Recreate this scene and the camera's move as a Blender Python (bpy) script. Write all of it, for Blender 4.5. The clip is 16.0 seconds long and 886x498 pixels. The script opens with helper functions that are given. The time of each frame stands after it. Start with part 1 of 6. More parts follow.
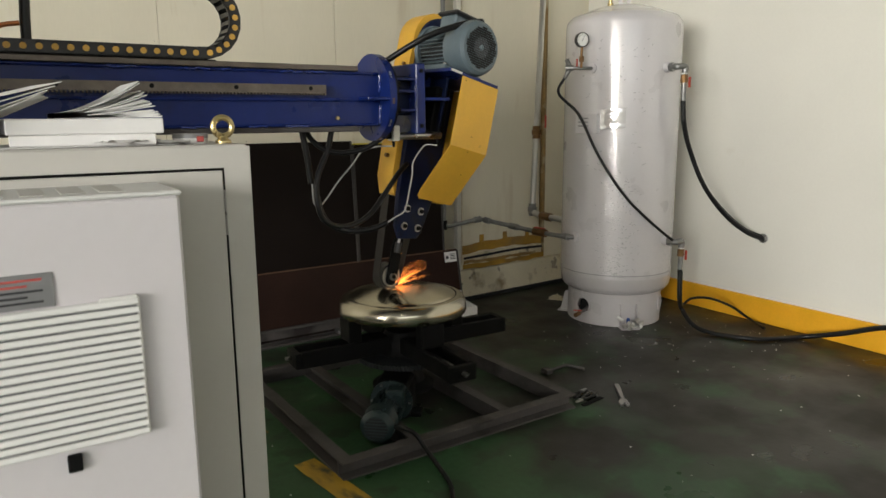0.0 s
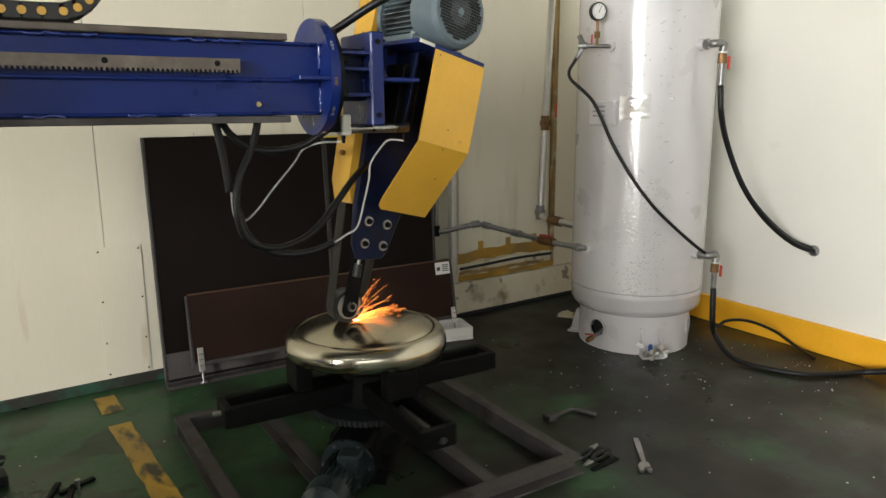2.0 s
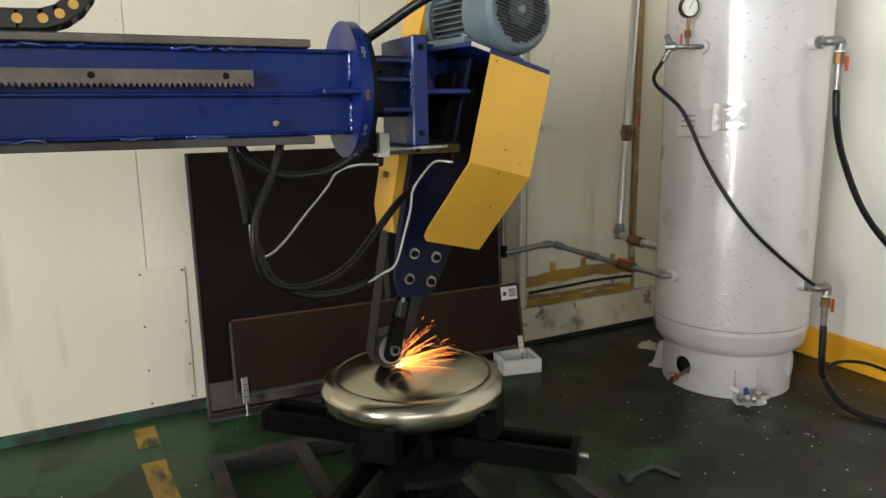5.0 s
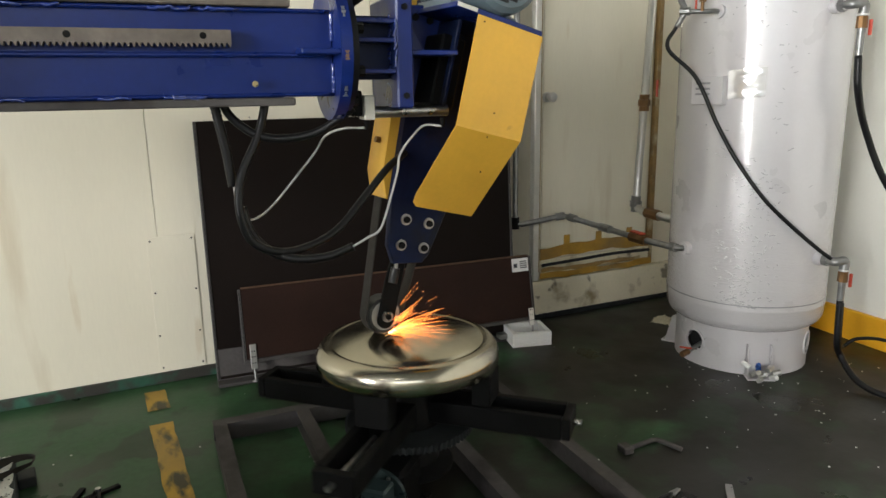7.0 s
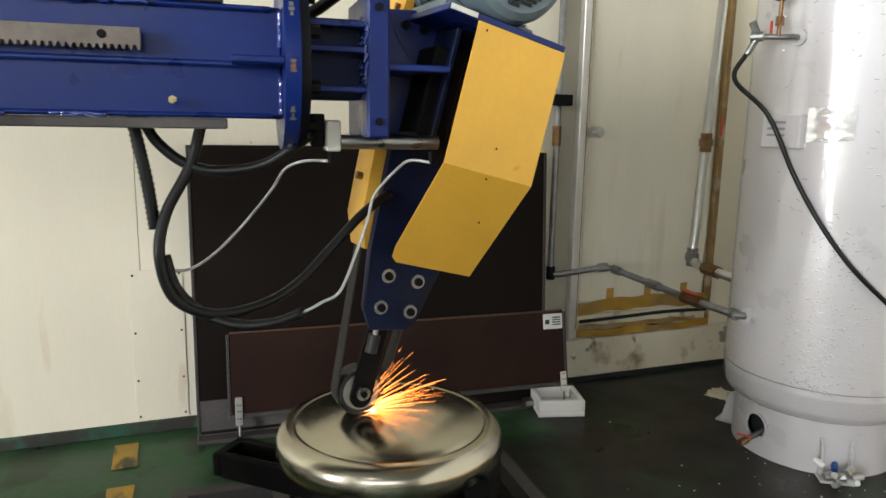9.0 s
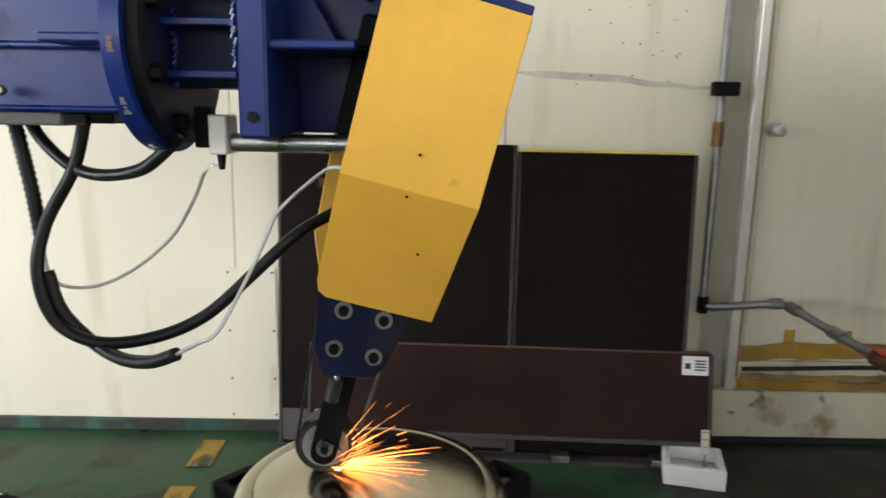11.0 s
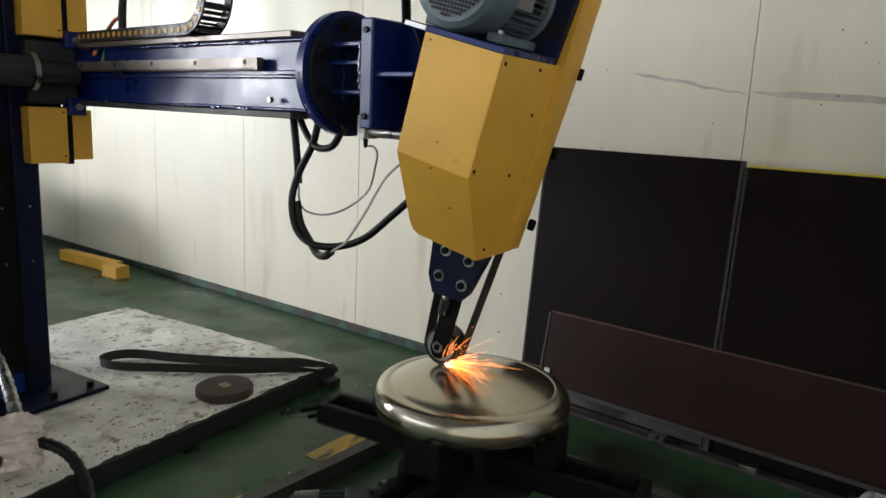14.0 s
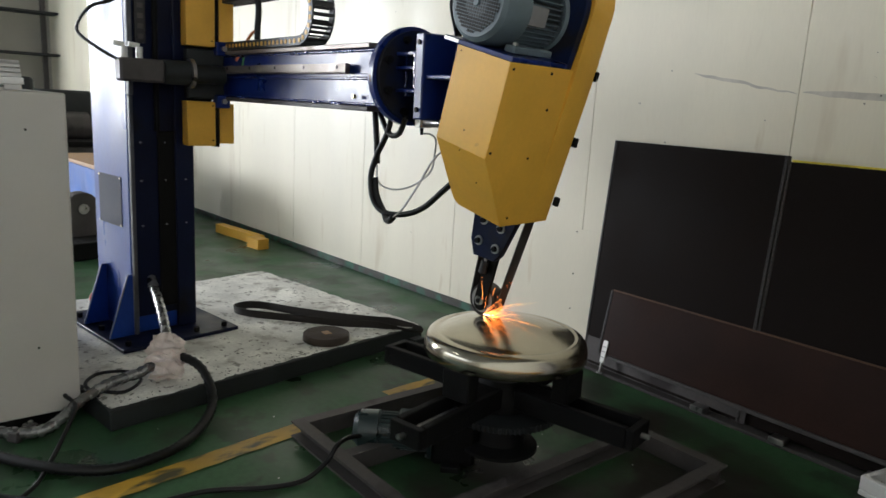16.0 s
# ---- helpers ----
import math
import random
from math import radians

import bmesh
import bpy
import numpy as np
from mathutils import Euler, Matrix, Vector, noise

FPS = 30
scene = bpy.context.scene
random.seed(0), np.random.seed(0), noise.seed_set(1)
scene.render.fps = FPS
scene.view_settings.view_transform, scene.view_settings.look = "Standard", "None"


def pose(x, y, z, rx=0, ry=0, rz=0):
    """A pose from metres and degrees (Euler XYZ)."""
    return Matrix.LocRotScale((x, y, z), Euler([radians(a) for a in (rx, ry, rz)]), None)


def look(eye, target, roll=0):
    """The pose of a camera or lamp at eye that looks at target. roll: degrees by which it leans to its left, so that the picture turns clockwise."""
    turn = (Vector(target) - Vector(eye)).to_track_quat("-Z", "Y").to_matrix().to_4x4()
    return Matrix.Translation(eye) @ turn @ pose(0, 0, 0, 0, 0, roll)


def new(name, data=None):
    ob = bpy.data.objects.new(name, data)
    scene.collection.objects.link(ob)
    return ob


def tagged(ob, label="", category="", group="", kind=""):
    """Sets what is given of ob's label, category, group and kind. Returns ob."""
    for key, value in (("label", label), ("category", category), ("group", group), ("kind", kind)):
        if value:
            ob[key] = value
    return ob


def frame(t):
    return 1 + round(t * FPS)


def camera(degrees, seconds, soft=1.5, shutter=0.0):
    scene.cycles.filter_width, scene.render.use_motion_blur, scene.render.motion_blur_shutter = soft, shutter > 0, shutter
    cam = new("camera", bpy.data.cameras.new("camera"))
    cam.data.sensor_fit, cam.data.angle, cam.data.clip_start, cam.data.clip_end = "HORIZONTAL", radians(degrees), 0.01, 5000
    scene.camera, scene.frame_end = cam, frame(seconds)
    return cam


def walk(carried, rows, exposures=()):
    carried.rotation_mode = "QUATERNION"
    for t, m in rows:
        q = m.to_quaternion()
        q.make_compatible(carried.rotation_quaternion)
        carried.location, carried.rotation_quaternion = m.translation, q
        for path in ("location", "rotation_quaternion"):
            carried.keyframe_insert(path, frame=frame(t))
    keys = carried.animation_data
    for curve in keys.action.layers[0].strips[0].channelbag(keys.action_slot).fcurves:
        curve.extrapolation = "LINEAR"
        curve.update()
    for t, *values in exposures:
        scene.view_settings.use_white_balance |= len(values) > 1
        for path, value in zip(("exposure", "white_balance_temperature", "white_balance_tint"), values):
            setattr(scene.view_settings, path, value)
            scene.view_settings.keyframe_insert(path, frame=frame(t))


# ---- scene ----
cam = camera(64.5, 16.0, shutter=0.35)
PATH = [
    (0, (0.203, -0.07, 1.446), (1.271, 1.581, 1.078), -0.4),
    (0.5, (0.281, 0.135, 1.445), (1.371, 1.774, 1.092), -2.1),
    (1, (0.432, 0.273, 1.431), (1.556, 1.87, 1.002), -2.2),
    (1.5, (0.637, 0.361, 1.446), (1.667, 2.031, 1.058), -0.6),
    (2, (0.766, 0.467, 1.436), (1.785, 2.142, 1.04), -0.3),
    (2.5, (0.86, 0.673, 1.449), (1.893, 2.345, 1.082), 0.2),
    (3, (0.918, 0.766, 1.472), (1.957, 2.451, 1.186), -0.8),
    (3.5, (0.961, 0.786, 1.495), (1.867, 2.555, 1.275), 0.2),
    (4, (0.995, 0.77, 1.504), (1.864, 2.56, 1.309), 0.3),
    (4.5, (1.021, 0.76, 1.493), (1.868, 2.554, 1.243), -0.3),
    (5, (1.03, 0.761, 1.469), (1.851, 2.544, 1.086), -0.8),
    (7.5, (1.193, 0.711, 1.429), (1.894, 2.53, 0.981), -1.2),
    (8, (1.239, 0.749, 1.426), (1.908, 2.587, 1.006), -1.4),
    (8.5, (1.364, 0.921, 1.413), (1.987, 2.777, 1.006), 0.8),
    (8.7, (1.414, 0.994, 1.415), (2.02, 2.865, 1.05), 0.9),
    (11, (2.169, 1.454, 1.429), (2.055, 3.412, 1.039), 1.0),
    (11.5, (2.336, 1.447, 1.429), (1.829, 3.342, 1.037), 0.8),
    (12, (2.526, 1.406, 1.421), (1.743, 3.199, 1.006), 1.4),
    (12.5, (2.686, 1.266, 1.418), (1.776, 3.006, 1.037), 1.7),
    (13, (2.854, 1.176, 1.424), (1.892, 2.887, 1.038), 2.8),
    (13.5, (3.035, 1.189, 1.434), (1.907, 2.799, 1.066), 3.0),
    (14, (3.232, 1.197, 1.425), (1.98, 2.711, 1.051), 2.7),
    (14.5, (3.431, 1.115, 1.412), (2.113, 2.56, 0.993), 2.1),
    (15, (3.588, 1.054, 1.427), (2.225, 2.451, 0.99), 2.4),
    (15.5, (3.707, 1.061, 1.449), (2.272, 2.387, 1.024), 2.5),
    (16, (3.844, 1.079, 1.432), (2.315, 2.304, 1.032), 3.2),
]
EXPOSURES = [(0, -0.05, 6650, 10), (2, 0.35, 6500, 10), (3.5, 0.25, 6450, 10), (5, 0.37, 6350, 10), (8, 0.55, 6250, 10), (11, 0.85, 6100, 11), (12.5, 0.3, 6000, 11), (14.5, 0.08, 5950, 11), (16, 0.08, 5900, 11)]
walk(cam, [(t, look(eye, target, roll)) for t, eye, target, roll in PATH], EXPOSURES)

# ---- world, lights ----
world = bpy.data.worlds.new("sky")
scene.world = world
world.use_nodes = True
sky = world.node_tree.nodes.new("ShaderNodeTexSky")
sky.sky_type, sky.sun_disc = "NISHITA", False
sky.sun_elevation, sky.sun_rotation = radians(40), radians(250)
world.node_tree.links.new(sky.outputs[0], world.node_tree.nodes["Background"].inputs[0])
world.node_tree.nodes["Background"].inputs[1].default_value = 0.1


def area(name, eye, target, w, h, watts, colour):
    lamp = bpy.data.lights.new(name, "AREA")
    lamp.shape, lamp.size, lamp.size_y, lamp.energy, lamp.color = "RECTANGLE", w, h, watts, colour
    ob = new(name, lamp)
    ob.matrix_basis = look(eye, target)
    return ob


# daylight in the roller door, fill from made-up side windows, and two high-bay lamps
area("door_daylight", (-10.95, -4.9, 2.55), (0, -4.9, 2.2), 5.9, 3.2, 1800, (1.0, 0.98, 0.94))
area("window_daylight", (-4.0, -7.9, 3.8), (-4.0, 0, 1.8), 9.0, 2.2, 45, (1.0, 0.98, 0.94))

# ---- materials ----


def mat(name, colour, rough=0.5, metal=0.0, vary=0.15, scale=4.0, fine=60.0, bump=0.1, dirt=None, dirt_at=0.6, dirt_scale=3.0,
        spec=0.5, stretch=(1, 1, 1), coat=0.0, coat_rough=0.15, film=False, lean=0.0, glow=None, glow_strength=0.0, per_piece=0.0, rough_vary=0.12, spun=0.0, speck=None, speck_scale=14.0, speck_at=0.56):
    """Paint, metal or stone with variation at two scales, optional stains and a little relief."""
    m = bpy.data.materials.new(name)
    m.use_nodes = True
    n, l = m.node_tree.nodes, m.node_tree.links
    b = n["Principled BSDF"]
    co = n.new("ShaderNodeTexCoord")
    mp = n.new("ShaderNodeMapping")
    mp.inputs["Scale"].default_value = stretch
    l.new(co.outputs["Object"], mp.inputs[0])

    def tex(sc, detail):
        t = n.new("ShaderNodeTexNoise")
        t.inputs["Scale"].default_value, t.inputs["Detail"].default_value = sc, detail
        l.new(mp.outputs[0], t.inputs["Vector"])
        return t.outputs["Fac"]

    def mixc(fac, a, bb):
        x = n.new("ShaderNodeMix")
        x.data_type = "RGBA"
        for sock, v in ((x.inputs[0], fac), (x.inputs[6], a), (x.inputs[7], bb)):
            if isinstance(v, bpy.types.NodeSocket):
                l.new(v, sock)
            else:
                sock.default_value = v if isinstance(v, float) else (*v[:3], 1)
        return x.outputs[2]

    def ramp(v, lo, hi, a=0.0, z=1.0):
        r = n.new("ShaderNodeMapRange")
        for i, q in enumerate((lo, hi, a, z)):
            r.inputs[i + 1].default_value = q
        l.new(v, r.inputs[0])
        return r.outputs[0]

    big, small = tex(scale, 5), tex(fine, 3)
    c = mixc(ramp(big, 0.3, 0.7), [q * (1 - vary) for q in colour], [min(1, q * (1 + vary)) for q in colour])
    c = mixc(ramp(small, 0.35, 0.65, 0, vary), c, [q * 0.55 for q in colour])
    if per_piece:
        info = n.new("ShaderNodeObjectInfo")
        c = mixc(ramp(info.outputs["Random"], 0, 1, 0, per_piece), c, [q * 0.6 for q in colour])
    if dirt:
        d = tex(dirt_scale, 8)
        if lean:  # grime thickens along x
            sep, add = n.new("ShaderNodeSeparateXYZ"), n.new("ShaderNodeMath")
            l.new(co.outputs["Object"], sep.inputs[0])
            add.operation = "ADD"
            l.new(d, add.inputs[0])
            l.new(ramp(sep.outputs[0], 0.5, 3.5, -lean, lean), add.inputs[1])
            d = add.outputs[0]
        c = mixc(ramp(d, dirt_at, dirt_at + 0.12), c, dirt)
    if speck:  # a finer, harder-edged layer of stains
        c = mixc(ramp(tex(speck_scale, 10), speck_at, speck_at + 0.05, 0, 0.75), c, speck)
    l.new(c, b.inputs["Base Color"])
    l.new(ramp(big, 0.3, 0.7, max(0.02, rough - rough_vary), min(1, rough + rough_vary)), b.inputs["Roughness"])
    b.inputs["Metallic"].default_value = metal
    b.inputs["Specular IOR Level"].default_value = spec
    b.inputs["Coat Weight"].default_value = coat
    b.inputs["Coat Roughness"].default_value = coat_rough
    if bump:
        bp = n.new("ShaderNodeBump")
        bp.inputs["Strength"].default_value, bp.inputs["Distance"].default_value = bump, 0.004
        l.new(small, bp.inputs["Height"])
        l.new(bp.outputs[0], b.inputs["Normal"])
    if film:  # a loose clear wrap: wavy upper gloss
        wv, mp2, bp2 = n.new("ShaderNodeTexNoise"), n.new("ShaderNodeMapping"), n.new("ShaderNodeBump")
        mp2.inputs["Scale"].default_value = (3.0, 3.0, 130)
        wv.inputs["Scale"].default_value, wv.inputs["Detail"].default_value, wv.inputs["Distortion"].default_value = 1.0, 3, 0.6
        bp2.inputs["Strength"].default_value, bp2.inputs["Distance"].default_value = 1.0, 0.0008
        b.inputs["Coat IOR"].default_value = 1.75
        l.new(co.outputs["Object"], mp2.inputs[0])
        l.new(mp2.outputs[0], wv.inputs["Vector"])
        # crinkled bands low on the shell and round the data plate
        cr, mp3, sz = n.new("ShaderNodeTexNoise"), n.new("ShaderNodeMapping"), n.new("ShaderNodeSeparateXYZ")
        mp3.inputs["Scale"].default_value = (9, 9, 40)
        cr.inputs["Scale"].default_value, cr.inputs["Detail"].default_value, cr.inputs["Distortion"].default_value = 1.5, 5, 2.0
        l.new(co.outputs["Object"], mp3.inputs[0])
        l.new(mp3.outputs[0], cr.inputs["Vector"])
        l.new(co.outputs["Object"], sz.inputs[0])
        ma, mb = ramp(sz.outputs[2], 0.55, 1.0, 1.0, 0.10), n.new("ShaderNodeMath")
        mb.operation = "MULTIPLY"
        l.new(ma, mb.inputs[0])
        l.new(cr.outputs["Fac"], mb.inputs[1])
        mc = n.new("ShaderNodeMath")
        mc.operation = "MULTIPLY_ADD"
        mc.inputs[1].default_value = 11.0
        l.new(mb.outputs[0], mc.inputs[0])
        l.new(wv.outputs["Fac"], mc.inputs[2])
        l.new(mc.outputs[0], bp2.inputs["Height"])
        l.new(bp2.outputs[0], b.inputs["Coat Normal"])
    if spun:  # turned about its own axis: gloss drawn out along the rings
        tg = n.new("ShaderNodeTangent")
        tg.direction_type, tg.axis = "RADIAL", "Z"
        l.new(tg.outputs[0], b.inputs["Tangent"])
        b.inputs["Anisotropic"].default_value = spun
    if glow:
        b.inputs["Emission Color"].default_value = (*glow, 1)
        b.inputs["Emission Strength"].default_value = glow_strength
    return m


BLUE = mat("blue_paint", (0.0042, 0.0165, 0.122), 0.34, vary=0.2, scale=6, bump=0.08, dirt=(0.008, 0.009, 0.016), dirt_at=0.66, spec=0.35)
# the boom's blue with shade put in, for plates under the head
SHADEDBLUE = mat("shaded_blue_paint", (0.004, 0.010, 0.042), 0.5, vary=0.35, scale=9, bump=0.1, dirt=(0.010, 0.010, 0.013), dirt_at=0.52, dirt_scale=7, spec=0.2)
# column's copy of the blue, brightened for its lit -y face
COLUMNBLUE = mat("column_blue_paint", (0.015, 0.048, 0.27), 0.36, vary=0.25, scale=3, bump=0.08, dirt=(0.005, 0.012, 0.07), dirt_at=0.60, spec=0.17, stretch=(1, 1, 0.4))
YELLOW = mat("yellow_paint", (0.72, 0.40, 0.045), 0.45, vary=0.08, scale=5, bump=0.12, dirt=(0.25, 0.13, 0.03), dirt_at=0.72, dirt_scale=9)
GRIMY = mat("stained_cream", (0.74, 0.68, 0.52), 0.5, vary=0.08, scale=3, bump=0.06, dirt=(0.30, 0.23, 0.13), dirt_at=0.56, dirt_scale=5, speck=(0.10, 0.08, 0.055), speck_scale=9, speck_at=0.62)
CHROME = mat("bright_galvanised", (0.60, 0.59, 0.56), 0.34, 0.9, vary=0.08, scale=5, bump=0.06, rough_vary=0.05)
POST = mat("dull_aluminium", (0.66, 0.64, 0.58), 0.42, 0.25, vary=0.08, scale=6, bump=0.05)
OLDTAPE = mat("browned_tape", (0.30, 0.19, 0.065), 0.55, vary=0.3, scale=10, dirt=(0.45, 0.38, 0.24), dirt_at=0.55, dirt_scale=7)
CREAM = mat("cream_wall", (0.78, 0.73, 0.59), 0.45, vary=0.05, scale=1.3, bump=0.05, dirt=(0.64, 0.57, 0.43), dirt_at=0.60, dirt_scale=3.0, stretch=(1.6, 1, 0.25), per_piece=0.06, speck=(0.66, 0.58, 0.43), speck_scale=5, speck_at=0.66)
WHITEWALL = mat("white_wall", (0.83, 0.815, 0.745), 0.5, vary=0.03, scale=1.2, bump=0.05, dirt=(0.7, 0.66, 0.57), dirt_at=0.7, dirt_scale=2)
GREEN = mat("green_skirting", (0.03, 0.10, 0.065), 0.5, vary=0.3, dirt=(0.035, 0.033, 0.028), dirt_at=0.40, dirt_scale=9)
FLOOR = mat("green_floor_paint", (0.034, 0.088, 0.037), 0.42, vary=0.35, scale=2.3, bump=0.12, dirt=(0.021, 0.0195, 0.0150), dirt_at=0.47, dirt_scale=1.6, speck=(0.024, 0.040, 0.021), speck_scale=3.5, speck_at=0.54, fine=35, spec=0.30, lean=0.20, rough_vary=0.2)
LINE = mat("yellow_line_paint", (0.44, 0.26, 0.018), 0.5, vary=0.35, scale=5, fine=26, dirt=(0.055, 0.050, 0.020), dirt_at=0.48, dirt_scale=11, stretch=(1, 0.45, 1))
TANK = mat("grey_tank_paint", (0.60, 0.58, 0.595), 0.34, vary=0.04, scale=3, bump=0.015)
STEEL = mat("bare_steel", (0.42, 0.41, 0.40), 0.35, 1.0, vary=0.2, scale=14, bump=0.1)
ZINC = mat("galvanised_pipe", (0.27, 0.27, 0.265), 0.4, 0.8, vary=0.25, scale=20, bump=0.15)
BRASS = mat("brass", (0.24, 0.135, 0.06), 0.42, 0.8, vary=0.3, scale=30)
GOLDZINC = mat("yellow_zinc", (0.55, 0.44, 0.22), 0.3, 0.9, vary=0.2, scale=20)
RAILSTEEL = mat("brown_rail_steel", (0.16, 0.135, 0.115), 0.45, 0.5, vary=0.3, scale=12, bump=0.15)
BLACKSTEEL = mat("black_steel", (0.005, 0.005, 0.005), 0.6, 0.0, vary=0.4, scale=12, bump=0.15, spec=0.13)
BASESTEEL = mat("primer_steel", (0.075, 0.068, 0.066), 0.6, 0.0, vary=0.25, scale=5, bump=0.2, dirt=(0.025, 0.02, 0.02), dirt_at=0.55, spec=0.3)
RUBBER = mat("black_rubber", (0.007, 0.007, 0.0075), 0.42, vary=0.3, scale=30, bump=0.1, spec=0.3)
PLASTIC = mat("black_plastic", (0.02, 0.02, 0.021), 0.42, vary=0.2, scale=20)
MOTORGREY = mat("motor_grey", (0.105, 0.140, 0.160), 0.42, vary=0.1, scale=12, bump=0.12, dirt=(0.07, 0.08, 0.09), dirt_at=0.66, dirt_scale=10)
MOTORGREEN = mat("gear_motor_green", (0.020, 0.034, 0.035), 0.34, vary=0.15, scale=12, bump=0.12)
FANGREY = mat("fan_hub_grey", (0.055, 0.060, 0.065), 0.6, vary=0.4, scale=40)
MESHDARK = mat("vent_holes", (0.01, 0.011, 0.012), 0.7)
CABINET = mat("cabinet_grey", (0.50, 0.485, 0.45), 0.42, vary=0.03, scale=3, bump=0.06)
ACWHITE = mat("air_conditioner_grey", (0.58, 0.555, 0.57), 0.45, vary=0.03, scale=3, bump=0.05)
LOUVRE = mat("white_plastic", (0.68, 0.68, 0.66), 0.4, vary=0.03, bump=0.02)
BOARD = mat("brown_board", (0.0100, 0.0070, 0.0060), 0.6, vary=0.2, scale=3, fine=120, bump=0.1, per_piece=0.15, spec=0.08)
REDBOARD = mat("red_brown_board", (0.026, 0.0125, 0.0095), 0.6, vary=0.25, scale=3, fine=120, bump=0.1, spec=0.12)
BOARDEDGE = mat("board_edge", (0.06, 0.055, 0.053), 0.55, vary=0.2, scale=20, spec=0.3)
CONCRETE = mat("dusty_platform_top", (0.76, 0.75, 0.70), 0.8, vary=0.32, scale=4, bump=0.5, dirt=(0.36, 0.34, 0.30), dirt_at=0.56, dirt_scale=7, fine=60, speck=(0.13, 0.12, 0.10), speck_scale=26, speck_at=0.60)
PLATEDGE = mat("dark_platform_edge", (0.022, 0.025, 0.026), 0.6, vary=0.25, scale=6, bump=0.2, spec=0.3)
DISH = mat("polished_steel", (0.46, 0.425, 0.34), 0.20, 1.0, vary=0.14, scale=5, bump=0.02, fine=60, rough_vary=0.06, spun=0.5)
PAPER = mat("paper", (0.75, 0.74, 0.73), 0.7, vary=0.04, scale=10)
STYRO = mat("white_foam", (0.82, 0.81, 0.79), 0.8, vary=0.04, scale=60, bump=0.2)
ABRASIVE = mat("abrasive_belt", (0.03, 0.026, 0.023), 0.8, vary=0.3, scale=40, fine=220, bump=0.3)
BELTBACK = mat("belt_backing", (0.20, 0.19, 0.17), 0.75, vary=0.2, scale=30)
TAPE = mat("yellow_tape", (0.42, 0.24, 0.035), 0.5, vary=0.25, scale=8, dirt=(0.26, 0.17, 0.06), dirt_at=0.55)
RED = mat("red_handle", (0.50, 0.06, 0.03), 0.4, vary=0.1)
ORANGE = mat("orange_skirting", (0.85, 0.42, 0.02), 0.42, vary=0.08, scale=4, dirt=(0.45, 0.25, 0.04), dirt_at=0.72, dirt_scale=6)
CLOTH = mat("rag_cloth", (0.78, 0.69, 0.65), 0.85, vary=0.12, scale=18, bump=0.4, dirt=(0.45, 0.13, 0.11), dirt_at=0.63, dirt_scale=11)
CLEARHOSE = mat("clear_hose", (0.50, 0.50, 0.49), 0.15, vary=0.15, scale=30, coat=0.8)
GREYHOSE = mat("grey_conduit", (0.20, 0.20, 0.195), 0.26, 0.6, vary=0.4, scale=25, coat=0.3, coat_rough=0.15, dirt=(0.16, 0.10, 0.08), dirt_at=0.62, dirt_scale=12)
TANKFILM = mat("film_wrapped_tank", (0.60, 0.58, 0.595), 0.34, vary=0.04, scale=3, bump=0.015, coat=1.0, coat_rough=0.05, film=True)
ROOF = mat("grey_roof", (0.20, 0.20, 0.195), 0.7, vary=0.1, scale=1)
PLATESTEEL = mat("dull_plate", (0.045, 0.05, 0.075), 0.6, 0.0, vary=0.15, spec=0.12)
GUIDEGREY = mat("dull_guide_steel", (0.10, 0.105, 0.115), 0.5, 0.2, vary=0.25, scale=10, spec=0.2)
WELD = mat("glossy_weld", (0.02, 0.04, 0.20), 0.12, vary=0.3, scale=40, bump=0.2, spec=0.9, coat=0.6)
# dark copy of the column's blue: shade of its +x side put in
SHADENAVY = mat("shade_dark_navy", (0.0035, 0.007, 0.030), 0.45, vary=0.35, scale=5, bump=0.1, spec=0.2, dirt=(0.004, 0.004, 0.006), dirt_at=0.55)
DIAL = mat("dial_face", (0.8, 0.8, 0.78), 0.3, vary=0.02)
INK = mat("ink", (0.03, 0.03, 0.035), 0.6)
REDINK = mat("red_ink", (0.45, 0.08, 0.07), 0.6)
ALU = mat("brushed_label", (0.30, 0.30, 0.31), 0.45, 0.6, vary=0.1)
RUSTY = mat("rusty_steel", (0.13, 0.075, 0.045), 0.7, vary=0.3, scale=30)
ORANGEDOT = mat("orange_plug", (0.62, 0.36, 0.07), 0.5)
SPARK = mat("spark", (1, 0.4, 0.1), 0.5, bump=0, glow=(1.0, 0.26, 0.045), glow_strength=8.0)
SPARKHOT = mat("spark_core", (1, 0.6, 0.3), 0.5, bump=0, glow=(1.0, 0.55, 0.22), glow_strength=38.0)
DARKHALL = mat("hall_wall", (0.42, 0.40, 0.35), 0.7, vary=0.1, scale=1)
# glow for the unseen fill windows and the backdrop behind the door
GLOWSKY = mat("window_sky", (0.8, 0.85, 0.9), 0.6, bump=0, glow=(0.9, 0.95, 1.0), glow_strength=1.2)
HALLBLUE = mat("blue_bin", (0.02, 0.09, 0.35), 0.5)
WOOD = mat("plywood", (0.35, 0.21, 0.11), 0.6, vary=0.2, scale=8, stretch=(1, 6, 1))
LAMPMAT = mat("lamp_lens", (0.9, 0.9, 0.9), 0.4, bump=0, glow=(1.0, 0.96, 0.9), glow_strength=25.0)

# ---- building blocks ----


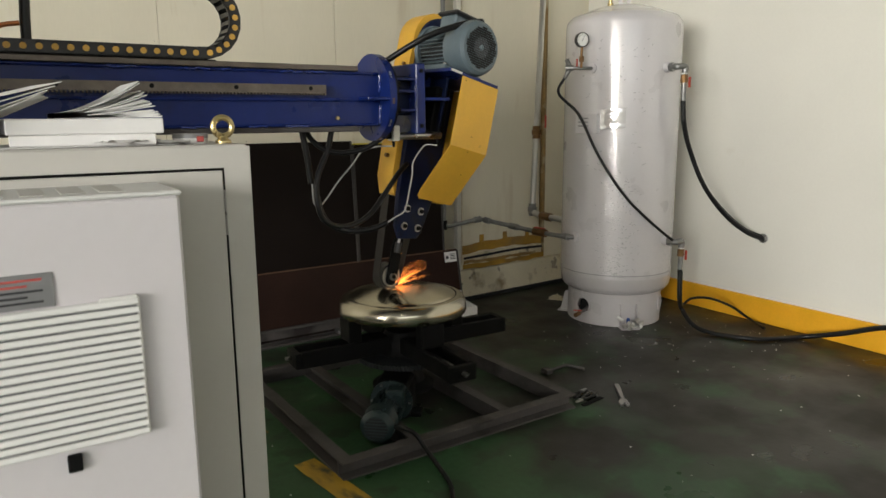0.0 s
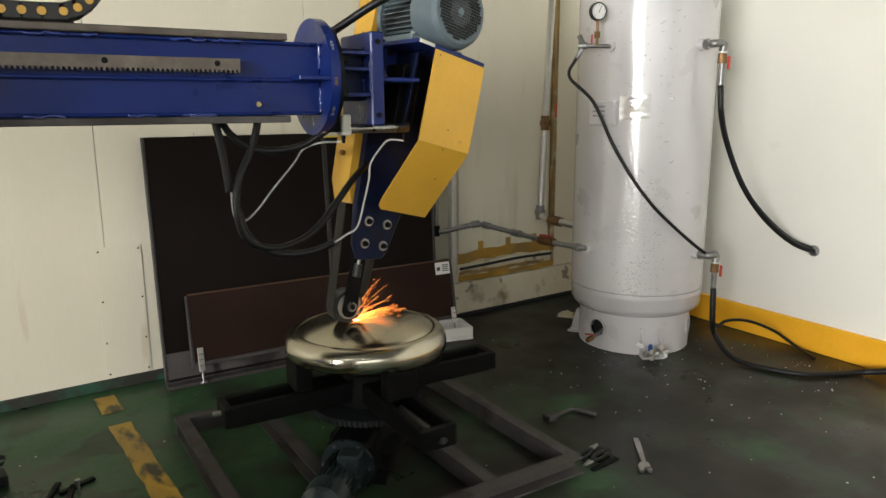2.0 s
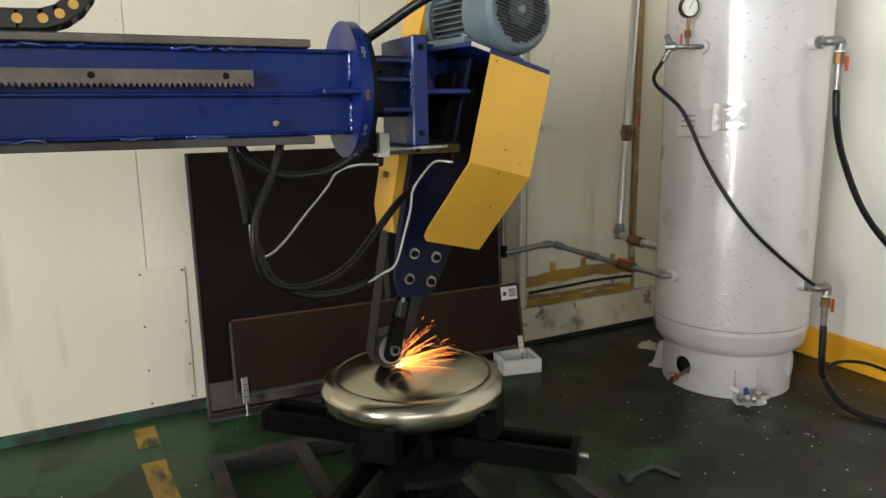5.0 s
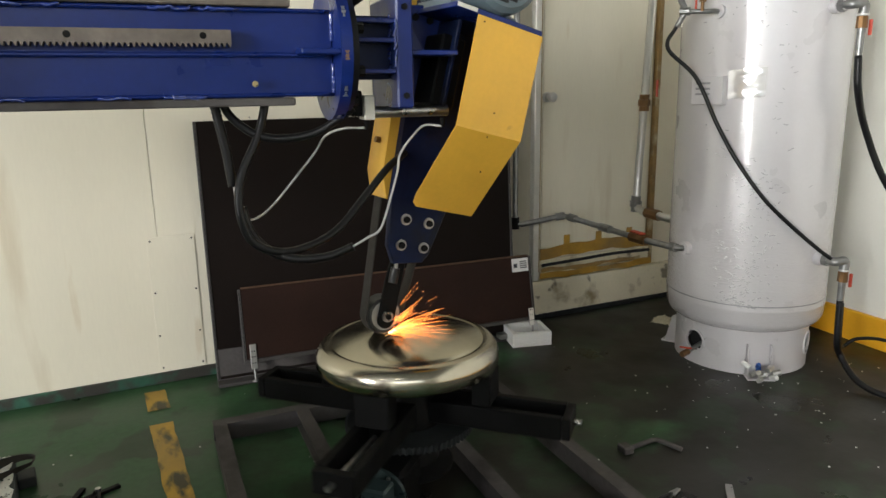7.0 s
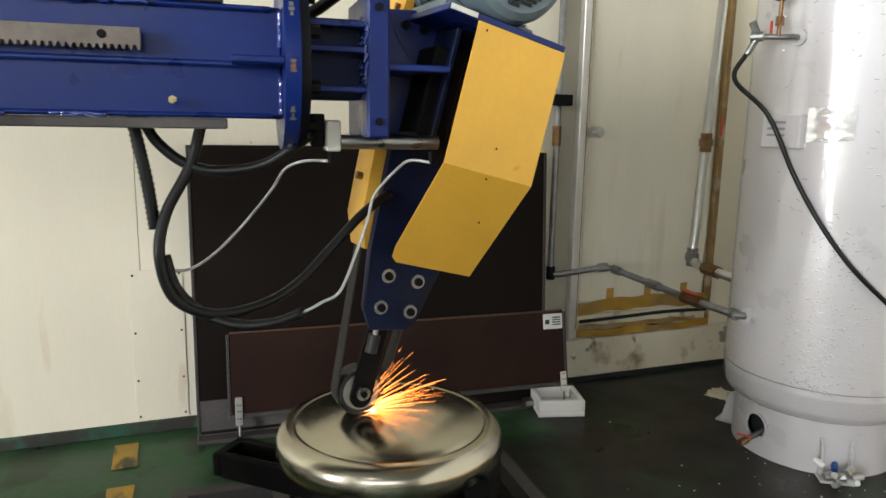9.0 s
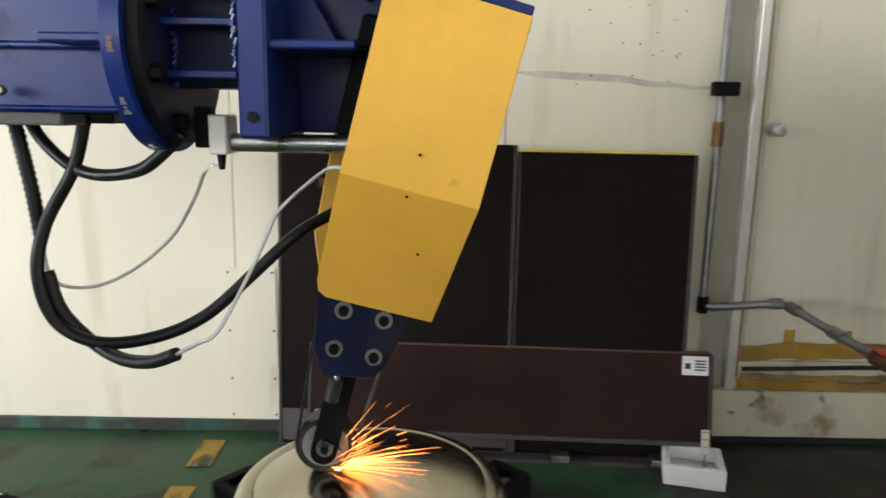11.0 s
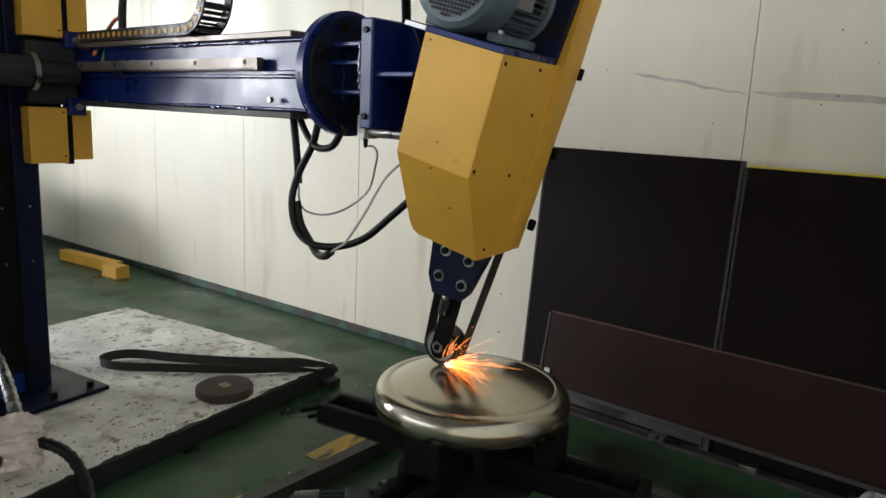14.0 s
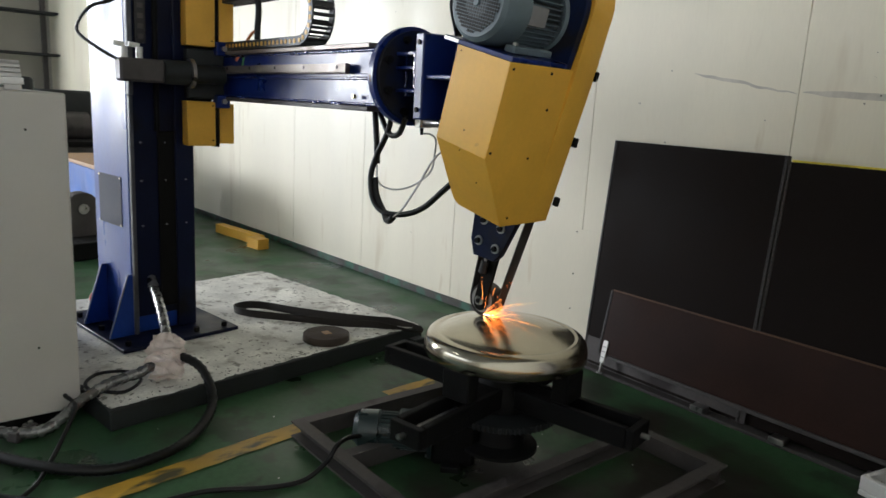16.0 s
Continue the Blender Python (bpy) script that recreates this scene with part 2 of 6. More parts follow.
def part(name, bm, material, parent=None, label="", m=None, sharp=32):
    """Link a bmesh as one mesh object, under a thing or a part when one is given."""
    for f in bm.faces:
        f.smooth = True
    for e in bm.edges:
        if len(e.link_faces) == 2 and e.calc_face_angle(0) > radians(sharp):
            e.smooth = False
    me = bpy.data.meshes.new(name)
    bm.to_mesh(me)
    bm.free()
    me.materials.append(material)
    ob = new(name, me)
    if parent is not None:
        ob.parent = parent
    if m is not None:
        ob.matrix_basis = m
    if label:
        ob["label"] = label
    return ob


def thing(name, label, category, m=None, group="", kind=""):
    ob = new(name)
    ob.empty_display_size = 0.05
    if m is not None:
        ob.matrix_basis = m
    return tagged(ob, label, category, group, kind)


def box(lo, hi, bevel=0.003, bm=None, m=None):
    """A box from corner to corner, with softened edges."""
    bm = bm or bmesh.new()
    c = [(a + b) / 2 for a, b in zip(lo, hi)]
    d = [abs(b - a) for a, b in zip(lo, hi)]
    t = Matrix.Translation(c) @ Matrix.Diagonal((*d, 1))
    vs = bmesh.ops.create_cube(bm, size=1, matrix=(m or Matrix()) @ t)["verts"]
    if bevel:
        es = list({e for v in vs for e in v.link_edges})
        bmesh.ops.bevel(bm, geom=es, offset=min(bevel, min(d) * 0.4), segments=1, affect="EDGES")
    return bm


def rod(p, q, r, r2=None, seg=16, bm=None, caps=True):
    """A cylinder or cone from p to q."""
    bm = bm or bmesh.new()
    p, q = Vector(p), Vector(q)
    t = Matrix.Translation((p + q) / 2) @ (q - p).to_track_quat("Z", "Y").to_matrix().to_4x4()
    bmesh.ops.create_cone(bm, cap_ends=caps, segments=seg, radius1=r, radius2=r if r2 is None else r2, depth=(q - p).length, matrix=t)
    return bm


def lathe(profile, seg=48, bm=None, m=None):
    """A turned body about z from (radius, height) pairs."""
    bm = bm or bmesh.new()
    m = m or Matrix()
    rings = []
    for r, z in profile:
        if r < 1e-5:
            rings.append([bm.verts.new(m @ Vector((0, 0, z)))])
        else:
            rings.append([bm.verts.new(m @ Vector((r * math.cos(a), r * math.sin(a), z))) for a in (2 * math.pi * i / seg for i in range(seg))])
    for a, b in zip(rings, rings[1:]):
        for i in range(seg):
            j = (i + 1) % seg
            if len(a) == 1 and len(b) == 1:
                continue
            if len(a) == 1:
                bm.faces.new((a[0], b[j], b[i]))
            elif len(b) == 1:
                bm.faces.new((a[i], a[j], b[0]))
            else:
                bm.faces.new((a[i], a[j], b[j], b[i]))
    bmesh.ops.recalc_face_normals(bm, faces=bm.faces)
    return bm


def smooth_line(points, steps=8):
    """A Catmull-Rom curve through points."""
    p = [Vector(q) for q in points]
    p = [2 * p[0] - p[1]] + p + [2 * p[-1] - p[-2]]
    out = []
    for a, b, c, d in zip(p, p[1:], p[2:], p[3:]):
        for i in range(steps):
            t = i / steps
            out.append(0.5 * (2 * b + (c - a) * t + (2 * a - 5 * b + 4 * c - d) * t * t + (3 * b - a - 3 * c + d) * t ** 3))
    return out + [p[-2]]


def tube(points, r, seg=10, steps=8, bm=None, curve=True, ribs=0.0):
    """A hose or pipe along points; ribs gives a corrugated skin."""
    bm = bm or bmesh.new()
    line = smooth_line(points, steps) if curve else [Vector(q) for q in points]
    if ribs:
        fine = []
        for a, b in zip(line, line[1:]):
            k = max(1, int((b - a).length / ribs))
            fine += [a.lerp(b, i / k) for i in range(k)]
        line = fine + [line[-1]]
    rings, side = [], None
    for i, c in enumerate(line):
        d = (line[min(i + 1, len(line) - 1)] - line[max(i - 1, 0)]).normalized()
        if side is None:
            side = d.orthogonal().normalized()
        side = (side - d * side.dot(d)).normalized()
        up = d.cross(side)
        rr = r * (1.08 if i % 2 else 0.9) if ribs else r
        rings.append([bm.verts.new(c + rr * (math.cos(w) * side + math.sin(w) * up)) for w in (2 * math.pi * k / seg for k in range(seg))])
    for a, b in zip(rings, rings[1:]):
        for k in range(seg):
            bm.faces.new((a[k], a[(k + 1) % seg], b[(k + 1) % seg], b[k]))
    bm.faces.new(rings[0][::-1])
    bm.faces.new(rings[-1])
    return bm


def slab(outline, depth, m, bevel=0.002, bm=None):
    """A plate: an outline in the plane x, y of m, grown along its z."""
    bm = bm or bmesh.new()
    lo = [bm.verts.new(m @ Vector((x, y, 0))) for x, y in outline]
    hi = [bm.verts.new(m @ Vector((x, y, depth))) for x, y in outline]
    k = len(outline)
    fs = [bm.faces.new(lo[::-1]), bm.faces.new(hi)] + [bm.faces.new((lo[i], lo[(i + 1) % k], hi[(i + 1) % k], hi[i])) for i in range(k)]
    if bevel:
        es = list({e for f in fs[:2] for e in f.edges})
        bmesh.ops.bevel(bm, geom=es, offset=bevel, segments=1, affect="EDGES")
    bmesh.ops.recalc_face_normals(bm, faces=bm.faces)
    return bm


def arc(cx, cy, r, a0, a1, n=10):
    return [(cx + r * math.cos(radians(a0 + (a1 - a0) * i / n)), cy + r * math.sin(radians(a0 + (a1 - a0) * i / n))) for i in range(n + 1)]


def bolt(parent, p, axis, r=0.012, h=0.01, material=None, name="bolt", label=""):
    p, axis = Vector(p), Vector(axis).normalized()
    return part(name, rod(p, p + axis * h, r, seg=6), material or STEEL, parent, label)


XZ = Matrix(((1, 0, 0, 0), (0, 0, -1, 0), (0, 1, 0, 0), (0, 0, 0, 1)))  # outline x, z; grows towards -y
YZ = Matrix(((0, 0, 1, 0), (1, 0, 0, 0), (0, 1, 0, 0), (0, 0, 0, 1)))  # outline y, z; grows towards +x

# ---- the hall ----
WALL = pose(1.06, 4.325, 0, 0, 0, 3.5)  # frame of the rear wall: its face is y = 0
RIGHT = 4.72
tagged(part("floor", box((-14, -9, -0.2), (6, 7, 0), 0), FLOOR), "dark green painted workshop floor, worn and oily", "floor", kind="structure")
# ceiling is never in view; added dark to hold down bounced light
tagged(part("ceiling", box((-14, -9, 5.2), (6, 7, 5.4), 0), ROOF), "unseen grey roof added to close the hall and limit bounce", "ceiling", kind="structure")
wall = tagged(part("wall_north", box((-15, 0.02, 0), (3.75, 0.16, 5.3), 0), CREAM, m=WALL), "cream sandwich-panel wall with vertical seams", "wall", kind="structure")
for k in range(-13, 4):
    x0 = 1.19 + 1.135 * k - 1.135
    x1 = min(x0 + 1.135, 3.62)
    if x1 <= x0 or (x0 > 2.3):
        continue
    part("wall_panel", box((x0 + 0.0015, 0, 0.055), (x1 - 0.0015, 0.0195, 5.2), 0.0015), CREAM, wall)
tagged(part("wall_east", box((RIGHT, -9, 0), (RIGHT + 0.15, 7, 5.3), 0), WHITEWALL), "smooth white wall with a yellow skirting", "wall", kind="structure")
# south walls are out of view, added to enclose the bounced light
tagged(part("wall_south", box((-14, -8.2, 0), (6, -8.0, 2.5), 0), DARKHALL), "unseen pale wall added below the fill windows", "wall", kind="structure")
tagged(part("wall_south_upper", box((-14, -8.2, 5.0), (6, -8.0, 5.3), 0), DARKHALL), "unseen pale wall added above the fill windows", "wall", kind="structure")
tagged(part("wall_south_end", box((1.5, -8.2, 2.5), (6, -8.0, 5.0), 0), DARKHALL), "unseen pale wall added beside the fill windows", "wall", kind="structure")
tagged(part("wall_west", box((-11.2, -1.9, 0), (-11.0, 7, 5.3), 0), DARKHALL), "pale workshop end wall", "wall", kind="structure")
# unseen corner and lintel, added to frame the door's light
tagged(part("wall_west_corner", box((-11.2, -9, 0), (-11.0, -7.9, 5.3), 0), DARKHALL), "unseen end wall added beside the roller door", "wall", kind="structure")
tagged(part("wall_west_lintel", box((-11.2, -7.9, 4.2), (-11.0, -1.9, 5.3), 0), DARKHALL), "unseen wall added over the roller door", "wall", kind="structure")
tagged(part("baseboard", box((-13, -0.012, 0), (2.1, 0.03, 0.055), 0.003), GREEN, m=WALL), "scuffed green painted skirting", "skirting", kind="structure")
tagged(part("trim", box((RIGHT - 0.022, -6, 0), (RIGHT + 0.001, 4.3, 0.175), 0.004), ORANGE), "bright orange-yellow metal skirting", "skirting", kind="structure")


# ---- turntable base ----
CX, CY = 1.92, 2.968


def channel(parent, name, p, q, h=0.075, w=0.055):
    """A rolled channel from p to q, web inside, lips turned outwards to the right of the way."""
    p, q = Vector((*p, 0)), Vector((*q, 0))
    d = (q - p).normalized()
    s = Vector((-d.y, d.x, 0))
    pr = [(0, 0), (w, 0), (w, h), (0, h), (0, h - 0.008), (w - 0.008, h - 0.011), (w - 0.008, 0.011), (0, 0.008)]
    bm = bmesh.new()
    a = [bm.verts.new(p + s * u + Vector((0, 0, v))) for u, v in pr]
    b = [bm.verts.new(q + s * u + Vector((0, 0, v))) for u, v in pr]
    k = len(pr)
    for i in range(k):
        bm.faces.new((a[i], a[(i + 1) % k], b[(i + 1) % k], b[i]))
    bm.faces.new(a[::-1])
    bm.faces.new(b)
    bmesh.ops.recalc_face_normals(bm, faces=bm.faces)
    return part(name, bm, BASESTEEL, parent)


def floor_frame():
    t = thing("steel_floor_frame", "dark grey welded channel-steel frame lying on the floor", "machine base", pose(1.917, 3.0, 0, 0, 0, 1.0))
    x0, x1, y0, y1 = -0.645, 0.645, -0.638, 0.635
    w = 0.055
    channel(t, "side_rail", (x0, y0), (x1, y0))
    channel(t, "side_rail", (x1, y1), (x0, y1))
    channel(t, "end_rail", (x1, y0 + w + 0.0005), (x1, y1 - w - 0.0005))
    channel(t, "end_rail", (x0, y1 - w - 0.0005), (x0, y0 + w + 0.0005))
    channel(t, "cross_rail", (-0.30, y1 - w - 0.001), (-0.30, y0 + w + 0.001))
    channel(t, "cross_rail", (0.26, y0 + w + 0.001), (0.26, y1 - w - 0.001))
    part("bearing_housing", lathe([(0.0, 0.076), (0.16, 0.076), (0.16, 0.09), (0.11, 0.11), (0.09, 0.2), (0.0, 0.2)], m=pose(0.0, -0.03, 0)), BLACKSTEEL, t)
    return t


floor_frame()


def turntable():
    """The turning chuck: hub, gear disc and four slotted arms with jaws."""
    t = thing("turntable", "black steel four-armed turntable chuck under the dish", "turntable", pose(CX, CY, 0))
    teeth = []
    for k in range(72):
        a = 2 * math.pi * k / 72
        teeth += [(r * math.cos(a + d), r * math.sin(a + d)) for r, d in ((0.226, 0.0), (0.226, 0.036), (0.236, 0.050), (0.236, 0.073))]
    part("gear_disc", slab(teeth, 0.024, Matrix.Translation((0, 0, 0.232)), 0), PLATEDGE, t, "dull dark toothed gear ring")
    part("hub", lathe([(0.0, 0.258), (0.12, 0.258), (0.12, 0.33), (0.09, 0.38), (0.0, 0.38)], 32), BLACKSTEEL, t)
    for k in range(4):
        m = pose(0, 0, 0, 0, 0, 90 * k)
        bm = bmesh.new()
        for s in (-1, 1):
            box((0.10, s * 0.055 - 0.014, 0.285), (0.565, s * 0.055 + 0.014, 0.365), 0.003, bm, m)
        box((0.566, -0.069, 0.287), (0.595, 0.069, 0.363), 0.003, bm, m)
        box((0.10, -0.041, 0.287), (0.26, 0.041, 0.363), 0.003, bm, m)
        arm = part("arm", bm, BLACKSTEEL, t)
        part("adjusting_screw", rod(m @ Vector((0.30, 0, 0.328)), m @ Vector((0.625, 0, 0.328)), 0.009), STEEL, arm)
        bm = bmesh.new()
        box((0.255, -0.06, 0.366), (0.322, 0.06, 0.478), 0.004, bm, m)
        part("jaw", bm, BLACKSTEEL, t)
    return t


TURNTABLE = turntable()


def dish():
    """A dished pressure-vessel end: crown, knuckle and straight flange."""
    pr = [(0.0, 0.117)]
    for i in range(1, 15):
        r = 0.262 * i / 14
        pr.append((r, 0.117 - 0.050 * (r / 0.262) ** 2))
    pr += [(0.266, 0.0645), (0.270, 0.0630), (0.275, 0.0645), (0.281, 0.0645)]
    for a in range(10, 91, 10):
        pr.append((0.284 + 0.041 * math.sin(radians(a)), 0.010 + 0.0535 * math.cos(radians(a))))
    pr += [(0.326, -0.012), (0.322, -0.02), (0.314, -0.02), (0.312, 0.0), (0.26, 0.045), (0.0, 0.10)]
    t = thing("dish_end", "shiny polished stainless steel dished tank end being ground", "steel dish", pose(CX, CY, 0))
    cut = 17  # the groove between crown and knuckle
    part("crown", lathe(pr[:cut], 96, m=pose(0, 0, 0.501)), DISH, t, "polished domed crown")
    part("knuckle", lathe(pr[cut - 1:], 96, m=pose(0, 0, 0.501)), DISH, t, "mirror-bright rounded rim")
    return t


DISHEND = dish()


# ---- grinding machine: boom, flange and bracket ----
MACHINE = pose(0.007, 0.014, 0.022)


def machine_boom():
    t = thing("grinding_machine_boom", "blue welded steel boom carrying the belt grinding head", "machine arm", MACHINE)
    bm = box((-0.75, 2.556, 1.392), (1.60, 2.735, 1.608), 0.006)
    beam = part("beam", bm, BLUE, t)
    for z0, z1 in ((1.393, 1.403), (1.597, 1.607), (1.490, 1.502)):
        part("beam_lip", box((-0.75, 2.541, z0), (1.58, 2.5555, z1), 0.004), BLUE, beam)
    bm = bmesh.new()
    for z in (1.392, 1.600):
        for k in range(7):
            x = random.uniform(0.1, 1.4)
            tube([(x + i * 0.012, 2.541 + random.uniform(-0.003, 0.001), z + random.uniform(-0.002, 0.006)) for i in range(random.randint(4, 9))], 0.0045, 6, 2, bm)
    tagged(part("weld_seam", bm, WELD, beam, "lumpy glossy weld beads"), kind="stuff")
    for z0, z1 in ((1.609, 1.629), (1.371, 1.391)):
        for y0, y1 in ((2.532, 2.60), (2.69, 2.758)):
            part("guide_rail", box((-0.75, y0, z0), (1.49, y1, z1), 0.003), RAILSTEEL if z0 > 1.5 else BASESTEEL, t, "dull ground steel guide rail")
    # toothed rack
    pitch, x1 = 0.0125, 1.342
    out = [(-0.70, 1.552), (x1, 1.552), (x1, 1.520)]
    x = x1
    while x > -0.68:
        out += [(x - 0.002, 1.513), (x - 0.005, 1.513), (x - 0.0085, 1.521), (x - pitch, 1.521)]
        x -= pitch
    rack = part("rack", slab(out, 0.022, Matrix.Translation((0, 2.540, 0)) @ XZ, 0), RAILSTEEL, t, "brown toothed steel rack")
    for x in (1.278, 0.99, 0.70, 0.41, 0.12):
        part("socket_screw", rod((x, 2.5185, 1.538), (x, 2.5165, 1.538), 0.008), BLACKSTEEL, rack)
    bolt(t, (1.392, 2.541, 1.425), (0, -1, 0), 0.008, 0.016, GOLDZINC, "grease_nipple")
    fl = part("flange", rod((1.598, 2.645, 1.508), (1.628, 2.645, 1.508), 0.181, seg=64), BLUE, t)
    part("flange_ring", rod((1.629, 2.645, 1.508), (1.648, 2.645, 1.508), 0.165, seg=64), SHADEDBLUE, t)
    for k in range(8):
        a = radians(22.5 + 45 * k)
        p = (1.645, 2.645 + 0.14 * math.cos(a), 1.508 + 0.14 * math.sin(a))
        part("flange_bolt", rod(p, (1.668, p[1], p[2]), 0.014, seg=6), BLACKSTEEL, fl)
    for z, y0, y1 in ((1.502, 2.47, 2.556),):
        part("gusset", box((1.50, y0, z - 0.007), (1.599, y1, z + 0.007), 0.003), BLUE, t)
    bm = bmesh.new()
    for z0, z1 in ((1.40, 1.475), (1.53, 1.60)):
        tube([(1.595, 2.552 + random.uniform(-0.003, 0.002), z0 + (z1 - z0) * i / 8) for i in range(9)], 0.006, 6, 2, bm)
    tagged(part("weld_seam", bm, WELD, fl), kind="stuff")
    for a, w_, material in ((35, 9, CHROME), (52, 6, CHROME), (12, 5, RUSTY), (-6, 6, RUSTY), (75, 7, CHROME), (150, 8, CHROME), (185, 6, RUSTY), (215, 9, CHROME), (250, 6, CHROME), (300, 8, CHROME)):
        bm = bmesh.new()
        for k in range(6):
            b = a + w_ * (k / 5 - 0.5) + random.uniform(-0.6, 0.6)
            m = Matrix.Translation((1.613, 2.645, 1.508)) @ pose(0, 0, 0, b)
            e = random.uniform(0.0025, 0.0065)
            box((-e, 0.1795, -0.0022), (e * random.uniform(0.5, 1), 0.1816, 0.0022), 0, bm, m)
        part("paint_chip", bm, material, fl, "chipped paint on the flange rim")
    bm = bmesh.new()
    for x, y, z0, z1 in ((1.7665, 2.597, 1.44, 1.60), (1.652, 2.597, 1.44, 1.59), (1.7665, 2.552, 1.47, 1.585)):
        for i in range(14):
            p = Vector((x + random.uniform(-0.003, 0.003), y + random.uniform(-0.003, 0.003), z0 + (z1 - z0) * i / 13))
            rod(p - Vector((0.002, 0, 0.004)), p + Vector((0.002, 0, 0.005)), random.uniform(0.003, 0.006), random.uniform(0.002, 0.004), 6, bm)
    tagged(part("weld_seam", bm, WELD, fl), kind="stuff")
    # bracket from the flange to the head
    part("neck", box((1.648, 2.60, 1.435), (1.768, 2.72, 1.60), 0.005), SHADEDBLUE, t)
    for z in (1.585, 1.535, 1.455):
        part("neck_rib", box((1.648, 2.552, z - 0.006), (1.768, 2.60, z + 0.006), 0.002), BLUE, t)
    up = part("bracket_plate", box((1.769, 2.549, 1.356), (1.8165, 2.79, 1.652), 0.005), BLUE, t)
    for z in (1.39, 1.62):
        bolt(up, (1.793, 2.549, z), (0, -1, 0), 0.009, 0.006, BLACKSTEEL)
    part("bracket_rib", box((1.812, 2.565, 1.497), (1.955, 2.78, 1.511), 0.003), BLUE, t)
    part("bracket_gusset", slab([(1.812, 1.511), (1.905, 1.511), (1.825, 1.648), (1.812, 1.648)], 0.012, Matrix.Translation((0, 2.70, 0)) @ XZ), BLUE, t)
    back = part("bracket_web", box((1.812, 2.76, 1.36), (1.99, 2.785, 1.65), 0.003), BLUE, t)
    for x, z in ((1.85, 1.62), (1.90, 1.615), (1.945, 1.605)):
        bolt(back, (x, 2.76, z), (0, -1, 0), 0.011, 0.010, BLACKSTEEL)
    # pneumatic cylinder under the bracket
    cyl = part("air_cylinder", rod((1.725, 2.645, 1.345), (1.95, 2.645, 1.345), 0.016, seg=20), STEEL, t, "bright steel pneumatic cylinder")
    part("cylinder_head", box((1.692, 2.615, 1.325), (1.724, 2.672, 1.392), 0.003), POST, cyl, "pale aluminium cylinder head")
    part("cylinder_clevis", box((1.662, 2.63, 1.335), (1.691, 2.66, 1.405), 0.003), BLACKSTEEL, cyl)
    for x in (1.705, 1.935):
        part("air_fitting", rod((x, 2.64, 1.324), (x, 2.64, 1.298), 0.008, 0.005, seg=10), BLACKSTEEL, cyl)
    return t


machine_boom()

# ---- grinding head ----
HEAD = pose(1.940, 2.549, 1.328) @ pose(0, 0, 0, 0, 0, 8) @ pose(0, 0, 0, 0, 14.3, 0)


def plate_ac(outline, b0, b1, bevel=0.002, bm=None):
    """A plate drawn in the head's own face plane, from depth b0 to b1."""
    return slab(outline, b1 - b0, Matrix.Translation((0, b1, 0)) @ XZ, bevel, bm)


